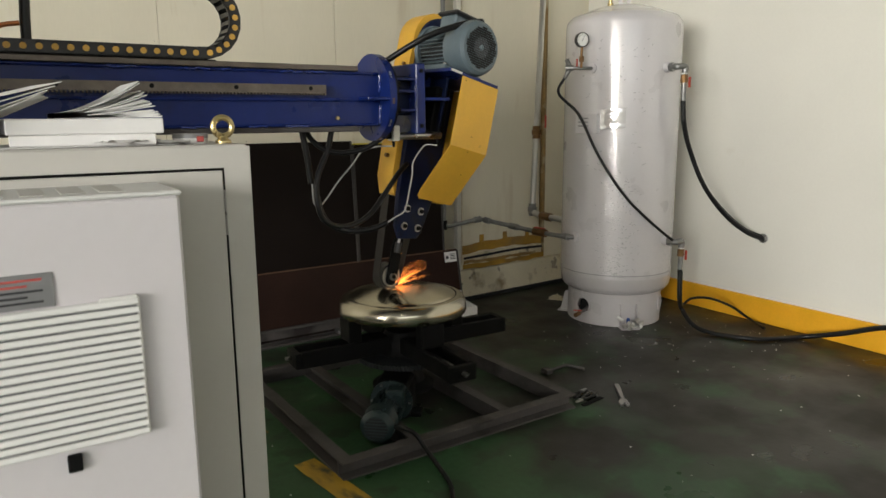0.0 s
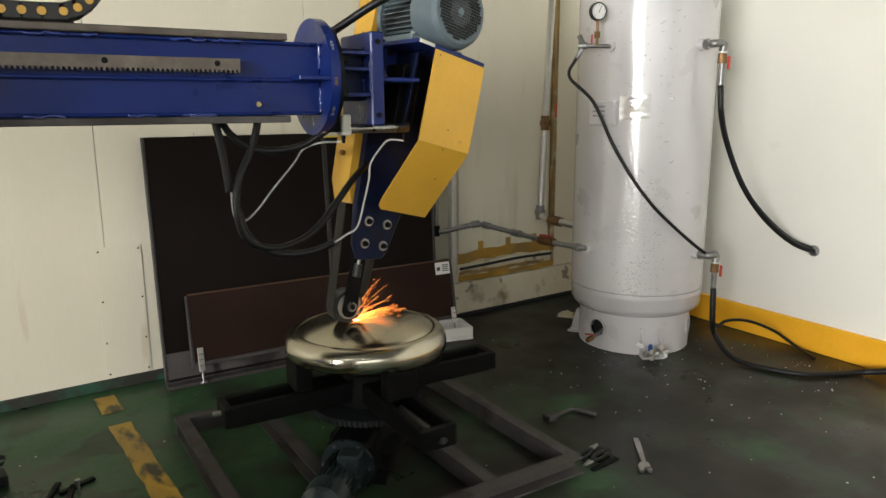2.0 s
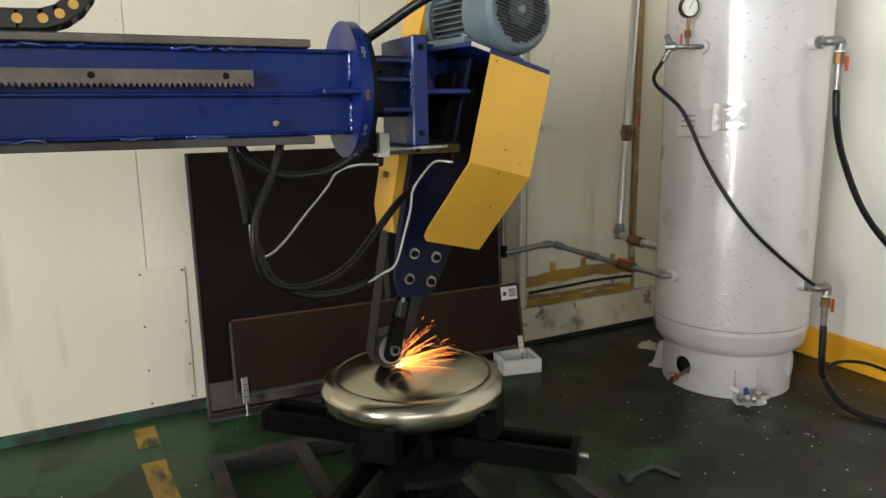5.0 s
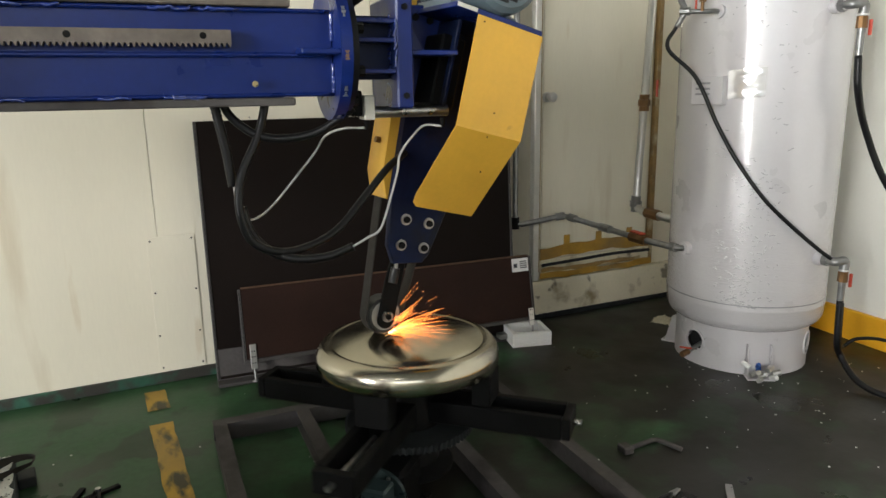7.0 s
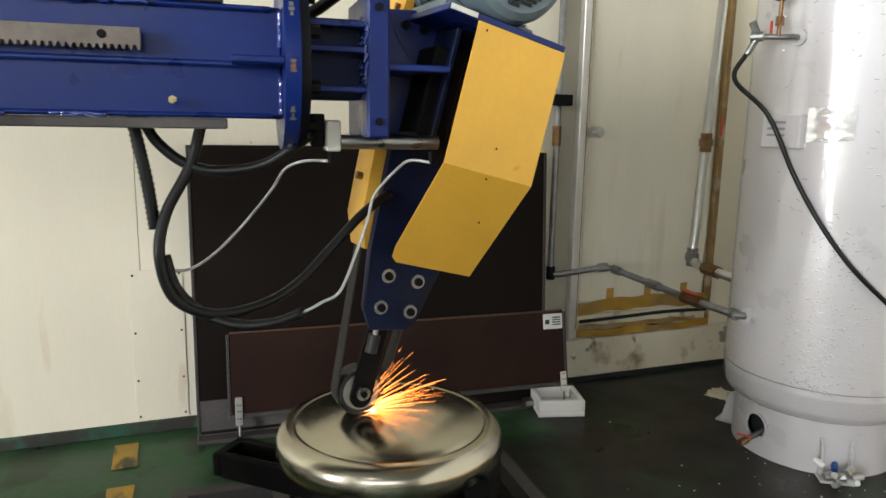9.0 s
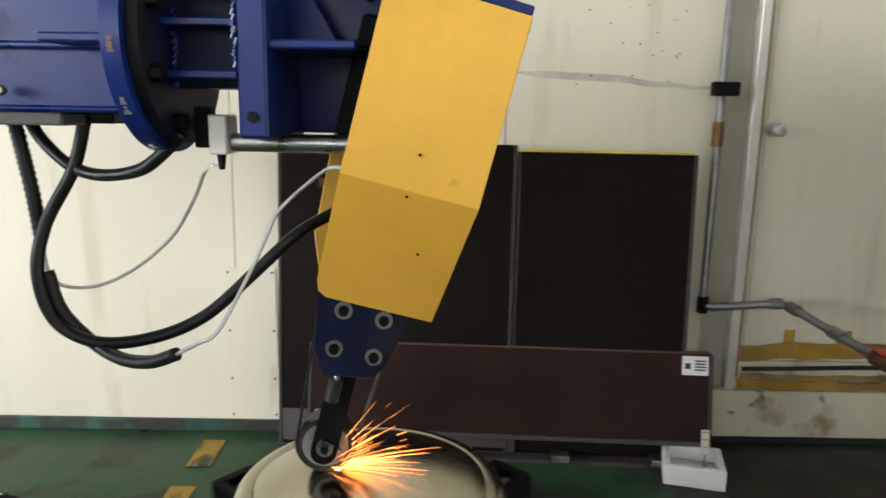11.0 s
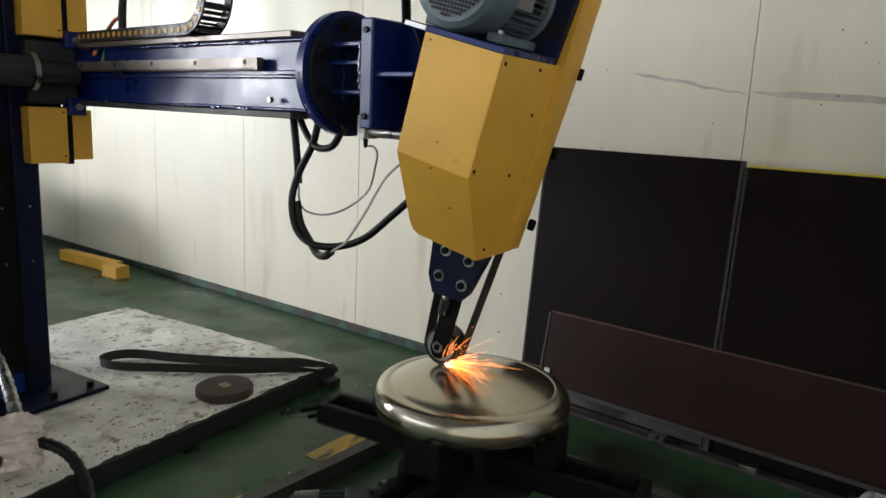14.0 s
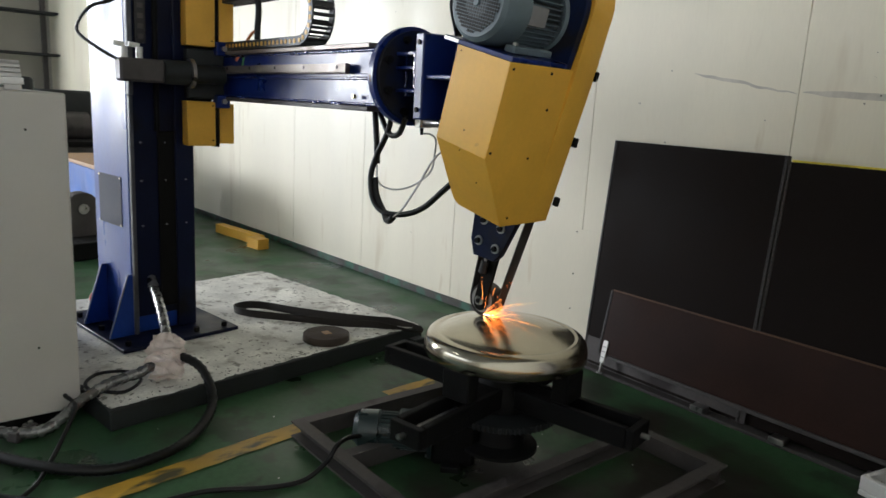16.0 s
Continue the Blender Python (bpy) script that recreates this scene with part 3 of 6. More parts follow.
def grinding_head():
    t = thing("belt_grinder", "yellow and blue belt grinding head tilted over the dish", "grinding head", HEAD)
    w = 0.227
    th = 0.003
    # front guard: folded sheet with a lower slanting face and a right cheek
    bm = bmesh.new()
    up = [(0, 0, 0.31), (w, 0, 0.31), (w, 0, 0), (0, 0, 0)]
    dn = [(0, 0, 0), (w, 0, 0), (w, 0.177, -0.252), (0.022, 0.177, -0.252), (0.006, 0.168, -0.240), (0, 0.150, -0.214)]
    for pts, nrm in ((up, Vector((0, 1, 0))), (dn, Vector((0, 0.8185, 0.5745)))):
        a = [bm.verts.new(Vector(p)) for p in pts]
        b = [bm.verts.new(Vector(p) + nrm * th) for p in pts]
        k = len(pts)
        bm.faces.new(a)
        bm.faces.new(b[::-1])
        for i in range(k):
            bm.faces.new((a[i], b[i], b[(i + 1) % k], a[(i + 1) % k]))
    bmesh.ops.recalc_face_normals(bm, faces=bm.faces)
    front = part("front_guard", bm, YELLOW, t)
    cheek = [(0.0, 0.31), (0.0, 0.0), (0.177, -0.252), (0.39, -0.252), (0.46, 0.31)]
    side = part("side_guard", slab(cheek, th, Matrix.Translation((w, 0, 0)) @ YZ, 0.001), YELLOW, t)
    for b, c in ((0.02, 0.29), (0.22, 0.29), (0.25, 0.17), (0.22, 0.0), (0.20, -0.22), (0.015, 0.02)):
        bolt(side, (w + th, b, c), (1, 0, 0), 0.0048, 0.003, BLACKSTEEL, "screw")
    for a, c in ((0.022, 0.295), (0.115, 0.06), (0.112, -0.01), (0.16, -0.11)):
        p = (a, -0.002, c) if c > 0 else (a, -c * 0.702 - 0.003, c)
        bolt(front, p, (0, -1, 0), 0.0026, 0.0015, BLACKSTEEL, "screw")
    # rear belt guard with a rounded top
    o = [(-0.035, -0.17), (-0.005, -0.252), (w, -0.252), (w + 0.016, 0.30)] + arc(0.095, 0.50, 0.15, -12, 192, 18) + [(-0.055, 0.30)]
    rear = part("rear_guard", plate_ac(o, 0.335, 0.455, 0.003), YELLOW, t)
    for c in (-0.17, 0.06, 0.30):
        part("latch", box((w + 0.004, 0.452, c - 0.017), (w + 0.026, 0.468, c + 0.017), 0.003), BLACKSTEEL, rear, "small black guard latch")
    part("knob", rod((-0.036, 0.39, -0.07), (-0.055, 0.39, -0.07), 0.010, seg=12), BRASS, rear, "brass knob")
    part("knob", rod((-0.05, 0.37, 0.37), (-0.066, 0.37, 0.37), 0.008, seg=12), BRASS, rear, "brass knob")
    # blue frame plate: tall, waisted, pointed towards the wheel
    o = [(0.02, -0.40), (0.052, -0.455), (0.155, -0.44), (0.175, -0.41), (0.222, -0.20), (0.222, 0.30)] + arc(0.10, 0.49, 0.135, -10, 190, 16) + [(-0.03, 0.30), (-0.01, 0.0), (0.0, -0.25)]
    frame_plate = part("frame_plate", plate_ac(o, 0.300, 0.330, 0.003), SHADEDBLUE, t, "blue frame plate darkened for the shade it stands in")
    for a, c in ((0.063, -0.305), (0.149, -0.306), (0.063, -0.390), (0.148, -0.389)):
        part("washer", rod((a, 0.300, c), (a, 0.294, c), 0.0185, seg=20), STEEL, frame_plate)
        part("socket_bolt", rod((a, 0.294, c), (a, 0.284, c), 0.0115, 0.010, seg=12), BLACKSTEEL, frame_plate, "dark socket-head bolt")
    part("inner_web", box((0.0, 0.10, 0.04), (0.012, 0.30, 0.305), 0.002), SHADEDBLUE, t)
    part("motor_shelf", box((-0.072, 0.004, 0.3105), (0.229, 0.298, 0.326), 0.002), BLUE, t, "blue steel motor shelf")
    # bright metal strip stands in for the glare along the worn edge
    part("shelf_edge", box((-0.070, 0.0015, 0.3125), (-0.004, 0.0037, 0.3245), 0.0008), CHROME, t, "bright strip for the glare on the worn shelf edge")
    # black block added to fill the dark interior under the shelf
    part("pivot_block", box((-0.03, 0.12, 0.05), (0.05, 0.28, 0.26), 0.006), BLACKSTEEL, t)
    # contact wheel arm
    bm = plate_ac([(0.075, -0.455), (0.128, -0.455), (0.128, -0.66)] + arc(0.0985, -0.66, 0.0295, 0, -180, 10)[1:] + [(0.069, -0.53)], 0.362, 0.376)
    part("wheel_arm", bm, BLACKSTEEL, t, "dark cast wheel arm")
    part("tension_rod", rod((0.085, 0.345, -0.40), (0.085, 0.345, -0.50), 0.007), STEEL, t, "bright tension rod")
    part("rod_collar", rod((0.085, 0.345, -0.475), (0.085, 0.345, -0.525), 0.016, seg=14), PLASTIC, t)
    wheel = part("contact_wheel", rod((0.0985, 0.378, -0.645), (0.0985, 0.436, -0.645), 0.062, seg=40), PLASTIC, t)
    part("wheel_rim", lathe([(0.030, 0), (0.050, 0), (0.052, 0.004), (0.030, 0.004)], 32, m=Matrix.Translation((0.0985, 0.3775, -0.645)) @ pose(0, 0, 0, 90)), STEEL, wheel)
    part("axle_nut", rod((0.0985, 0.362, -0.645), (0.0985, 0.352, -0.645), 0.019, seg=24), STEEL, wheel, "bright axle nut")
    part("axle_bolt", rod((0.0985, 0.352, -0.645), (0.0985, 0.346, -0.645), 0.010, seg=6), BLACKSTEEL, wheel)
    # grinding belt: a loop from the wheel up into the rear guard
    loop = arc(0.0985, -0.645, 0.065, 190, 350, 16) + [(0.19, -0.25), (0.205, 0.0)] + arc(0.095, 0.48, 0.11, 0, 180, 12) + [(-0.012, 0.0), (0.004, -0.25)]
    bm = bmesh.new()
    k = len(loop)
    rings = []
    for (a, c) in loop:
        p = Vector((a, 0, c))
        n = (p - Vector((0.0985, 0, max(-0.645, min(0.48, c))))).normalized()
        rings.append([bm.verts.new(q) for q in (p + Vector((0, 0.380, 0)), p + Vector((0, 0.434, 0)), p + n * 0.004 + Vector((0, 0.434, 0)), p + n * 0.004 + Vector((0, 0.380, 0)))])
    for i in range(k):
        A, B = rings[i], rings[(i + 1) % k]
        for j in range(4):
            bm.faces.new((A[j], A[(j + 1) % 4], B[(j + 1) % 4], B[j]))
    bmesh.ops.recalc_face_normals(bm, faces=bm.faces)
    part("grinding_belt", bm, ABRASIVE, t, "running dark abrasive belt")
    return t


grinding_head()


def drive_motor():
    """A finned induction motor with a round fan cowl; its axis runs along the head's depth."""
    t = thing("electric_motor", "grey-blue finned electric motor on the head's shelf", "electric motor", HEAD)
    A, C = 0.058, 0.450
    ax = Matrix.Translation((A, 0, C)) @ pose(0, 0, 0, -90)  # local z runs to the rear
    # barrel coloured dark to deepen the shade between the fins
    part("body", lathe([(0, 0.09), (0.098, 0.09), (0.098, 0.29), (0, 0.29)], 40, m=ax), PLATEDGE, t, "barrel darkened for the shade between the fins")
    bm = bmesh.new()
    for k in range(42):
        a = 360 * k / 42
        if 55 < a < 125:
            continue
        m = ax @ pose(0, 0, 0, 0, 0, -a)
        box((0.098, -0.0018, 0.10), (0.116, 0.0018, 0.275), 0, bm, m)
    tagged(part("finned_barrel", bm, MOTORGREY, t), kind="stuff")
    cowl = part("fan_cowl", lathe([(0.098, 0.105), (0.121, 0.102), (0.123, 0.095), (0.123, 0.012), (0.117, -0.009), (0.103, -0.021), (0.0, -0.023)], 56, m=ax), MOTORGREY, t)
    for r0, r1, material, note in ((0.012, 0.047, FANGREY, "vent holes over the pale fan hub"), (0.047, 0.090, MESHDARK, "dark square vent holes")):
        bm = bmesh.new()
        for i in range(-9, 10):
            for j in range(-9, 10):
                x, z = i * 0.0098, j * 0.0098
                if r0 < math.hypot(x, z) <= r1:
                    box((x - 0.0037, z - 0.0037, -0.0255), (x + 0.0037, z + 0.0037, -0.0222), 0, bm, ax)
        part("vent_grille", bm, material, cowl, note)
    part("cowl_boss", lathe([(0.0, -0.030), (0.010, -0.029), (0.013, -0.024), (0.0, -0.024)], 20, m=ax), MOTORGREY, cowl)
    bx = part("terminal_box", box((A - 0.062, 0.115, C + 0.085), (A + 0.062, 0.225, C + 0.150), 0.008), MOTORGREY, t)
    part("terminal_lid", box((A - 0.074, 0.102, C + 0.151), (A + 0.074, 0.238, C + 0.166), 0.005), PLASTIC, bx, "black terminal box lid")
    part("cable_gland", rod((A + 0.052, 0.115, C + 0.132), (A + 0.046, 0.062, C + 0.134), 0.017, seg=12), CHROME, bx, "bright metal cable gland")
    part("end_shield", lathe([(0, 0.29), (0.118, 0.285), (0.125, 0.298), (0, 0.299)], 40, m=ax), MOTORGREY, t)
    for s in (-1, 1):
        part("foot", box((A + s * 0.095 - 0.022, 0.07, 0.3275), (A + s * 0.095 + 0.022, 0.27, 0.352), 0.004), MOTORGREY, t)
        bolt(t, (A + s * 0.098, 0.09, 0.352), (0, 0, 1), 0.010, 0.008, STEEL)
    part("lifting_eye", lathe([(0.0, 0.0), (0.012, 0.0), (0.012, 0.01), (0, 0.01)], 12, m=Matrix.Translation((A + 0.085, 0.14, C + 0.085))), STEEL, t)
    part("rating_plate", box((A + 0.1165, 0.10, C - 0.03), (A + 0.1185, 0.19, C + 0.03), 0.001), ALU, t, "small metal rating plate")
    return t


drive_motor()


def hose(name, label, pts, r, material, ribs=0.0, seg=10, m=None):
    return tagged(part(name, tube(pts, r, seg, ribs=ribs), material, m=m), label, "hose")


hose("corrugated_hose", "black corrugated cable conduit hanging from the boom", [(1.300, 2.69, 1.395), (1.305, 2.69, 1.36), (1.323, 2.69, 1.25), (1.333, 2.69, 1.155)], 0.013, RUBBER, ribs=0.005, m=MACHINE)
hose("black_hose", "black rubber cable looping from boom to grinding head", [(1.438, 2.69, 1.385), (1.410, 2.685, 1.29), (1.358, 2.67, 1.19), (1.342, 2.655, 1.10), (1.367, 2.655, 1.008), (1.443, 2.66, 0.966), (1.54, 2.69, 0.970), (1.63, 2.72, 1.008), (1.72, 2.75, 1.09), (1.80, 2.78, 1.165), (1.88, 2.83, 1.21)], 0.012, RUBBER, m=MACHINE)
hose("black_hose", "black rubber hose sheath in a slack loop under the boom", [(1.351, 2.670, 1.098), (1.371, 2.670, 1.025), (1.423, 2.671, 0.966), (1.498, 2.636, 0.945), (1.573, 2.601, 0.954), (1.633, 2.576, 0.980)], 0.0125, RUBBER, m=MACHINE)
hose("black_hose", "short black hose slung beneath the boom end", [(1.318, 2.70, 1.39), (1.345, 2.70, 1.34), (1.40, 2.69, 1.295), (1.47, 2.67, 1.28), (1.56, 2.64, 1.295), (1.63, 2.61, 1.34), (1.655, 2.60, 1.36)], 0.0115, RUBBER, m=MACHINE)
hose("clear_air_hose", "clear plastic air tube curving to the cylinder", [(1.336, 2.685, 1.158), (1.345, 2.695, 1.075), (1.39, 2.745, 1.05), (1.45, 2.8, 1.075), (1.52, 2.833, 1.14), (1.585, 2.8, 1.225), (1.615, 2.778, 1.275), (1.655, 2.72, 1.298), (1.698, 2.646, 1.303)], 0.0036, CLEARHOSE, seg=8, m=MACHINE)
hose("clear_air_hose", "clear plastic air tube dropping from the cylinder end", [(1.933, 2.641, 1.300), (1.893, 2.671, 1.303), (1.860, 2.666, 1.283), (1.803, 2.641, 1.228), (1.783, 2.616, 1.178), (1.756, 2.596, 1.114), (1.713, 2.566, 1.028), (1.673, 2.571, 1.002), (1.633, 2.576, 0.980)], 0.0036, CLEARHOSE, seg=8, m=MACHINE)
hose("motor_cable", "thick black motor cable running down to the boom", [HEAD @ Vector((0.104, 0.062, 0.584)), HEAD @ Vector((0.075, 0.040, 0.580)), HEAD @ Vector((-0.05, 0.045, 0.520)), HEAD @ Vector((-0.17, 0.11, 0.43)), (1.74, 2.78, 1.69), (1.68, 2.82, 1.65), (1.62, 2.85, 1.62)], 0.014, RUBBER)


def cable_chain():
    """A drag chain: links along the boom's top that bend back over themselves."""
    t = thing("cable_chain", "black plastic drag chain bent back above the boom", "cable chain", MACHINE)
    path = [(x, 1.655) for x in (-0.6, -0.2, 0.2, 0.6, 0.86)]
    path += [(0.888 + 0.118 * math.cos(radians(a)), 1.773 + 0.118 * math.sin(radians(a))) for a in range(-80, 91, 17)]
    path += [(0.7, 1.893), (0.3, 1.895), (-0.1, 1.90), (-0.5, 1.90)]
    pts = [Vector((x, 0, z)) for x, z in path]
    fine = []
    for a, b in zip(pts, pts[1:]):
        k = max(1, round((b - a).length / 0.045))
        fine += [a.lerp(b, i / k) for i in range(k)]
    fine.append(pts[-1])
    for a, b in zip(fine, fine[1:]):
        d = (b - a)
        ang = math.degrees(math.atan2(d.z, d.x))
        m = pose(a.x, 2.592, a.z, 0, -ang, 0)
        bm = bmesh.new()
        L = d.length
        for y in (-0.055, 0.047):
            box((-0.006, y, -0.021), (L + 0.004, y + 0.008, 0.021), 0.002, bm, m)
        box((0.3 * L, -0.047, -0.021), (0.7 * L, 0.047, -0.017), 0.001, bm, m)
        box((0.3 * L, -0.047, 0.017), (0.7 * L, 0.047, 0.021), 0.001, bm, m)
        link = part("link", bm, PLASTIC, t)
        part("plug", rod(m @ Vector((0, -0.0555, 0)), m @ Vector((0, -0.0575, 0)), 0.0105, seg=14), ORANGEDOT, link, "orange round pivot plug")
    part("tray", box((-0.7, 2.538, 1.6295), (0.93, 2.647, 1.6335), 0.001), BLACKSTEEL, t)
    return t


cable_chain()


# ---- column on its platform ----
def machine_column():
    m = pose(0.005, 2.065, 0.098, 0, 0, 9.5)
    t = thing("machine_column", "blue steel machine column with gussets bolted to the platform", "machine column", m)
    part("post", box((-0.47, 0.0, 0.025), (-0.03, 0.354, 2.75), 0.008), COLUMNBLUE, t)
    part("side_web", box((-0.0295, 0.245, 0.026), (-0.002, 0.352, 2.75), 0.005), SHADENAVY, t, "side web in blue darkened for its shaded face")
    part("side_web", box((-0.0295, 0.002, 0.026), (-0.002, 0.022, 1.30), 0.004), GUIDEGREY, t, "bare steel guide edge")
    part("side_web", box((-0.0295, 0.0, 1.3005), (0.006, 0.026, 2.75), 0.004), GUIDEGREY, t, "bare steel guide edge")
    part("guide_channel", box((-0.0296, 0.0265, 0.12), (-0.018, 0.2445, 2.75), 0.002), SHADENAVY, t, "dark navy guide channel")
    part("channel_cover", box((-0.0178, 0.15, 0.16), (-0.008, 0.244, 1.12), 0.002), BLACKSTEEL, t)
    for z in (0.62, 0.86, 1.06):
        for y in (0.06, 0.19, 0.30):
            bolt(t, (-0.018 if y < 0.2 else -0.002, y, z), (1, 0, 0), 0.005, 0.012 if y < 0.2 else 0.003, ALU, "screw")
    part("base_plate", box((-0.62, -0.15, 0.004), (0.185, 0.51, 0.025), 0.003), SHADENAVY, t, "dark navy base plate")
    for x in (-0.03, -0.36):
        g = part("gusset", slab([(-0.135, 0.026), (-0.0015, 0.026), (-0.0015, 0.36), (-0.03, 0.36)], 0.016, Matrix.Translation((x, 0, 0)) @ YZ), COLUMNBLUE, t)
        part("worn_edge", rod((x + 0.016, -0.1352, 0.03), (x + 0.016, -0.0305, 0.358), 0.0035, seg=6), ALU, g, "scuffed bare edge")
    for y in (0.05, 0.28, 0.45):
        bolt(t, (0.13, y, 0.025), (0, 0, 1), 0.017, 0.026, BLACKSTEEL, "anchor_bolt")
    for x in (-0.5, -0.2, 0.13):
        bolt(t, (x, -0.10, 0.025), (0, 0, 1), 0.017, 0.026, BLACKSTEEL, "anchor_bolt")
    plate = part("blank_plate", box((-0.40, -0.003, 0.60), (-0.12, -0.001, 0.87), 0.0005), PLATESTEEL, t, "dull dark metal plate with rivets")
    for a in (-0.392, -0.128):
        for c in (0.608, 0.862):
            bolt(plate, (a, -0.003, c), (0, -1, 0), 0.006, 0.003, STEEL, "rivet")
    part("lift_screw", rod((0.012, 0.14, 1.12), (0.012, 0.14, 2.7), 0.014, seg=12), BLACKSTEEL, t)
    # hanging drag chain inside the channel
    chain = part("lift_chain", box((-0.0175, 0.045, 1.56), (-0.002, 0.10, 2.7), 0.002), PLASTIC, t, "black drag chain with square windows")
    for k in range(20):
        part("chain_window", box((-0.0018, 0.058, 1.58 + 0.05 * k), (-0.0005, 0.088, 1.605 + 0.05 * k), 0.0004), BASESTEEL, chain)
    return t


machine_column()


def boom_carriage():
    t = thing("boom_carriage", "dark steel carriage with yellow covers holding the boom on the column", "machine carriage", MACHINE)
    part("saddle", box((-0.36, 2.36, 1.18), (-0.055, 2.50, 1.82), 0.006), BLACKSTEEL, t)
    part("saddle_face", box((-0.0545, 2.345, 1.372), (0.012, 2.545, 1.632), 0.008), PLATEDGE, t, "dark greasy saddle face")
    for z0, z1 in ((1.125, 1.36), (1.645, 2.08)):
        c = part("cover", box((-0.0545, 2.335, z0), (0.03, 2.487, z1), 0.004), YELLOW, t, "yellow sheet-metal cover")
        part("cover_strap", box((-0.20, 2.4875, z0 - 0.006), (0.012, 2.515, z1 + 0.002), 0.002), BLACKSTEEL, c)
        part("cover_side", box((-0.16, 2.5155, z0 + 0.012), (0.006, 2.600, z1 - 0.008), 0.004), YELLOW, c)
        for z in (z0 + 0.03, z1 - 0.02):
            bolt(c, (0.03, 2.472, z), (1, 0, 0), 0.0045, 0.003, BLACKSTEEL, "screw")
    for z in (1.365, 1.640):
        b = part("roller_bracket", box((-0.02, 2.488, z - 0.035), (0.055, 2.56, z + 0.035), 0.006), BLUE, t, "blue bracket with a roller pin")
        part("roller_pin", rod((0.055, 2.525, z), (0.072, 2.525, z), 0.014, seg=14), STEEL, b)
    part("gear_housing", rod((0.075, 2.20, 1.50), (0.075, 2.33, 1.50), 0.062, seg=28), PLATEDGE, t)
    part("servo_motor", box((0.022, 1.985, 1.442), (0.128, 2.198, 1.555), 0.012), BASESTEEL, t)
    part("motor_flange", rod((0.075, 2.331, 1.50), (0.075, 2.350, 1.50), 0.075, seg=28), STEEL, t)
    part("shaft_housing", rod((0.06, 2.3505, 1.50), (0.06, 2.52, 1.50), 0.048, seg=24), PLATEDGE, t)
    for y, z in ((2.02, 1.556), (2.09, 1.556)):
        plug = part("cable_plug", rod((0.07, y, z), (0.07, y, z + 0.055), 0.016, seg=14), LOUVRE, t, "pale grey connector plug")
        part("plug_elbow", rod((0.07, y, z + 0.060), (0.07, y - 0.05, z + 0.066), 0.012, seg=12), LOUVRE, plug)
    return t


boom_carriage()


def platform():
    m = pose(0.54, 3.597, 0, 0, 0, 9.5)
    t = thing("machine_platform", "grey platform slab with a dusty, paint-splashed top", "platform", m)
    part("slab_body", box((-1.73, -1.89, 0), (0, 0, 0.094), 0.004), PLATEDGE, t)
    bm = bmesh.new()
    n = 110
    edge = lambda i, j: 0.022 * max(0, noise.noise((i * 0.23, j * 0.23, 5)) + 0.5 * noise.noise((i * 0.9, j * 0.9, 8)) + 0.15)
    vs = []
    for i in range(n + 1):
        row = []
        for j in range(n + 1):
            x, y = -1.725 + 1.72 * i / n, -1.885 + 1.88 * j / n
            x += edge(i, j) * ((i == 0) - (i == n))
            y += edge(i, j) * ((j == 0) - (j == n))
            row.append(bm.verts.new((x, y, 0.0990 + 0.0035 * noise.noise((i * 0.1, j * 0.1, 0)) + 0.0012 * noise.noise((i * 0.7, j * 0.7, 3)))))
        vs.append(row)
    for i in range(n):
        for j in range(n):
            bm.faces.new((vs[i][j], vs[i + 1][j], vs[i + 1][j + 1], vs[i][j + 1]))
    part("top_skin", bm, CONCRETE, t, "chalky white dusty top surface")
    part("foot", box((0.0005, -0.12, 0.0), (0.06, -0.03, 0.04), 0.004), PLATEDGE, t)
    bm = bmesh.new()
    rnd = random.Random(4)
    for k in range(240):
        u = rnd.random()
        x, y = (-0.012 - abs(rnd.gauss(0, 0.05)), -1.86 + 1.84 * u) if k < 130 else (rnd.uniform(-1.6, -0.05), rnd.uniform(-1.8, -0.1))
        q = rnd.uniform(0.0008, 0.0036)
        box((-q, -q * rnd.uniform(0.3, 1), 0.1015), (q, q * 0.6, 0.103 + q * 0.35), 0, bm, pose(x, y, 0, 0, 0, rnd.uniform(0, 180)))
    tagged(part("edge_crumb", bm, PLATEDGE, t, "dark paint flakes along the chipped edge"), kind="stuff")
    return t


platform()


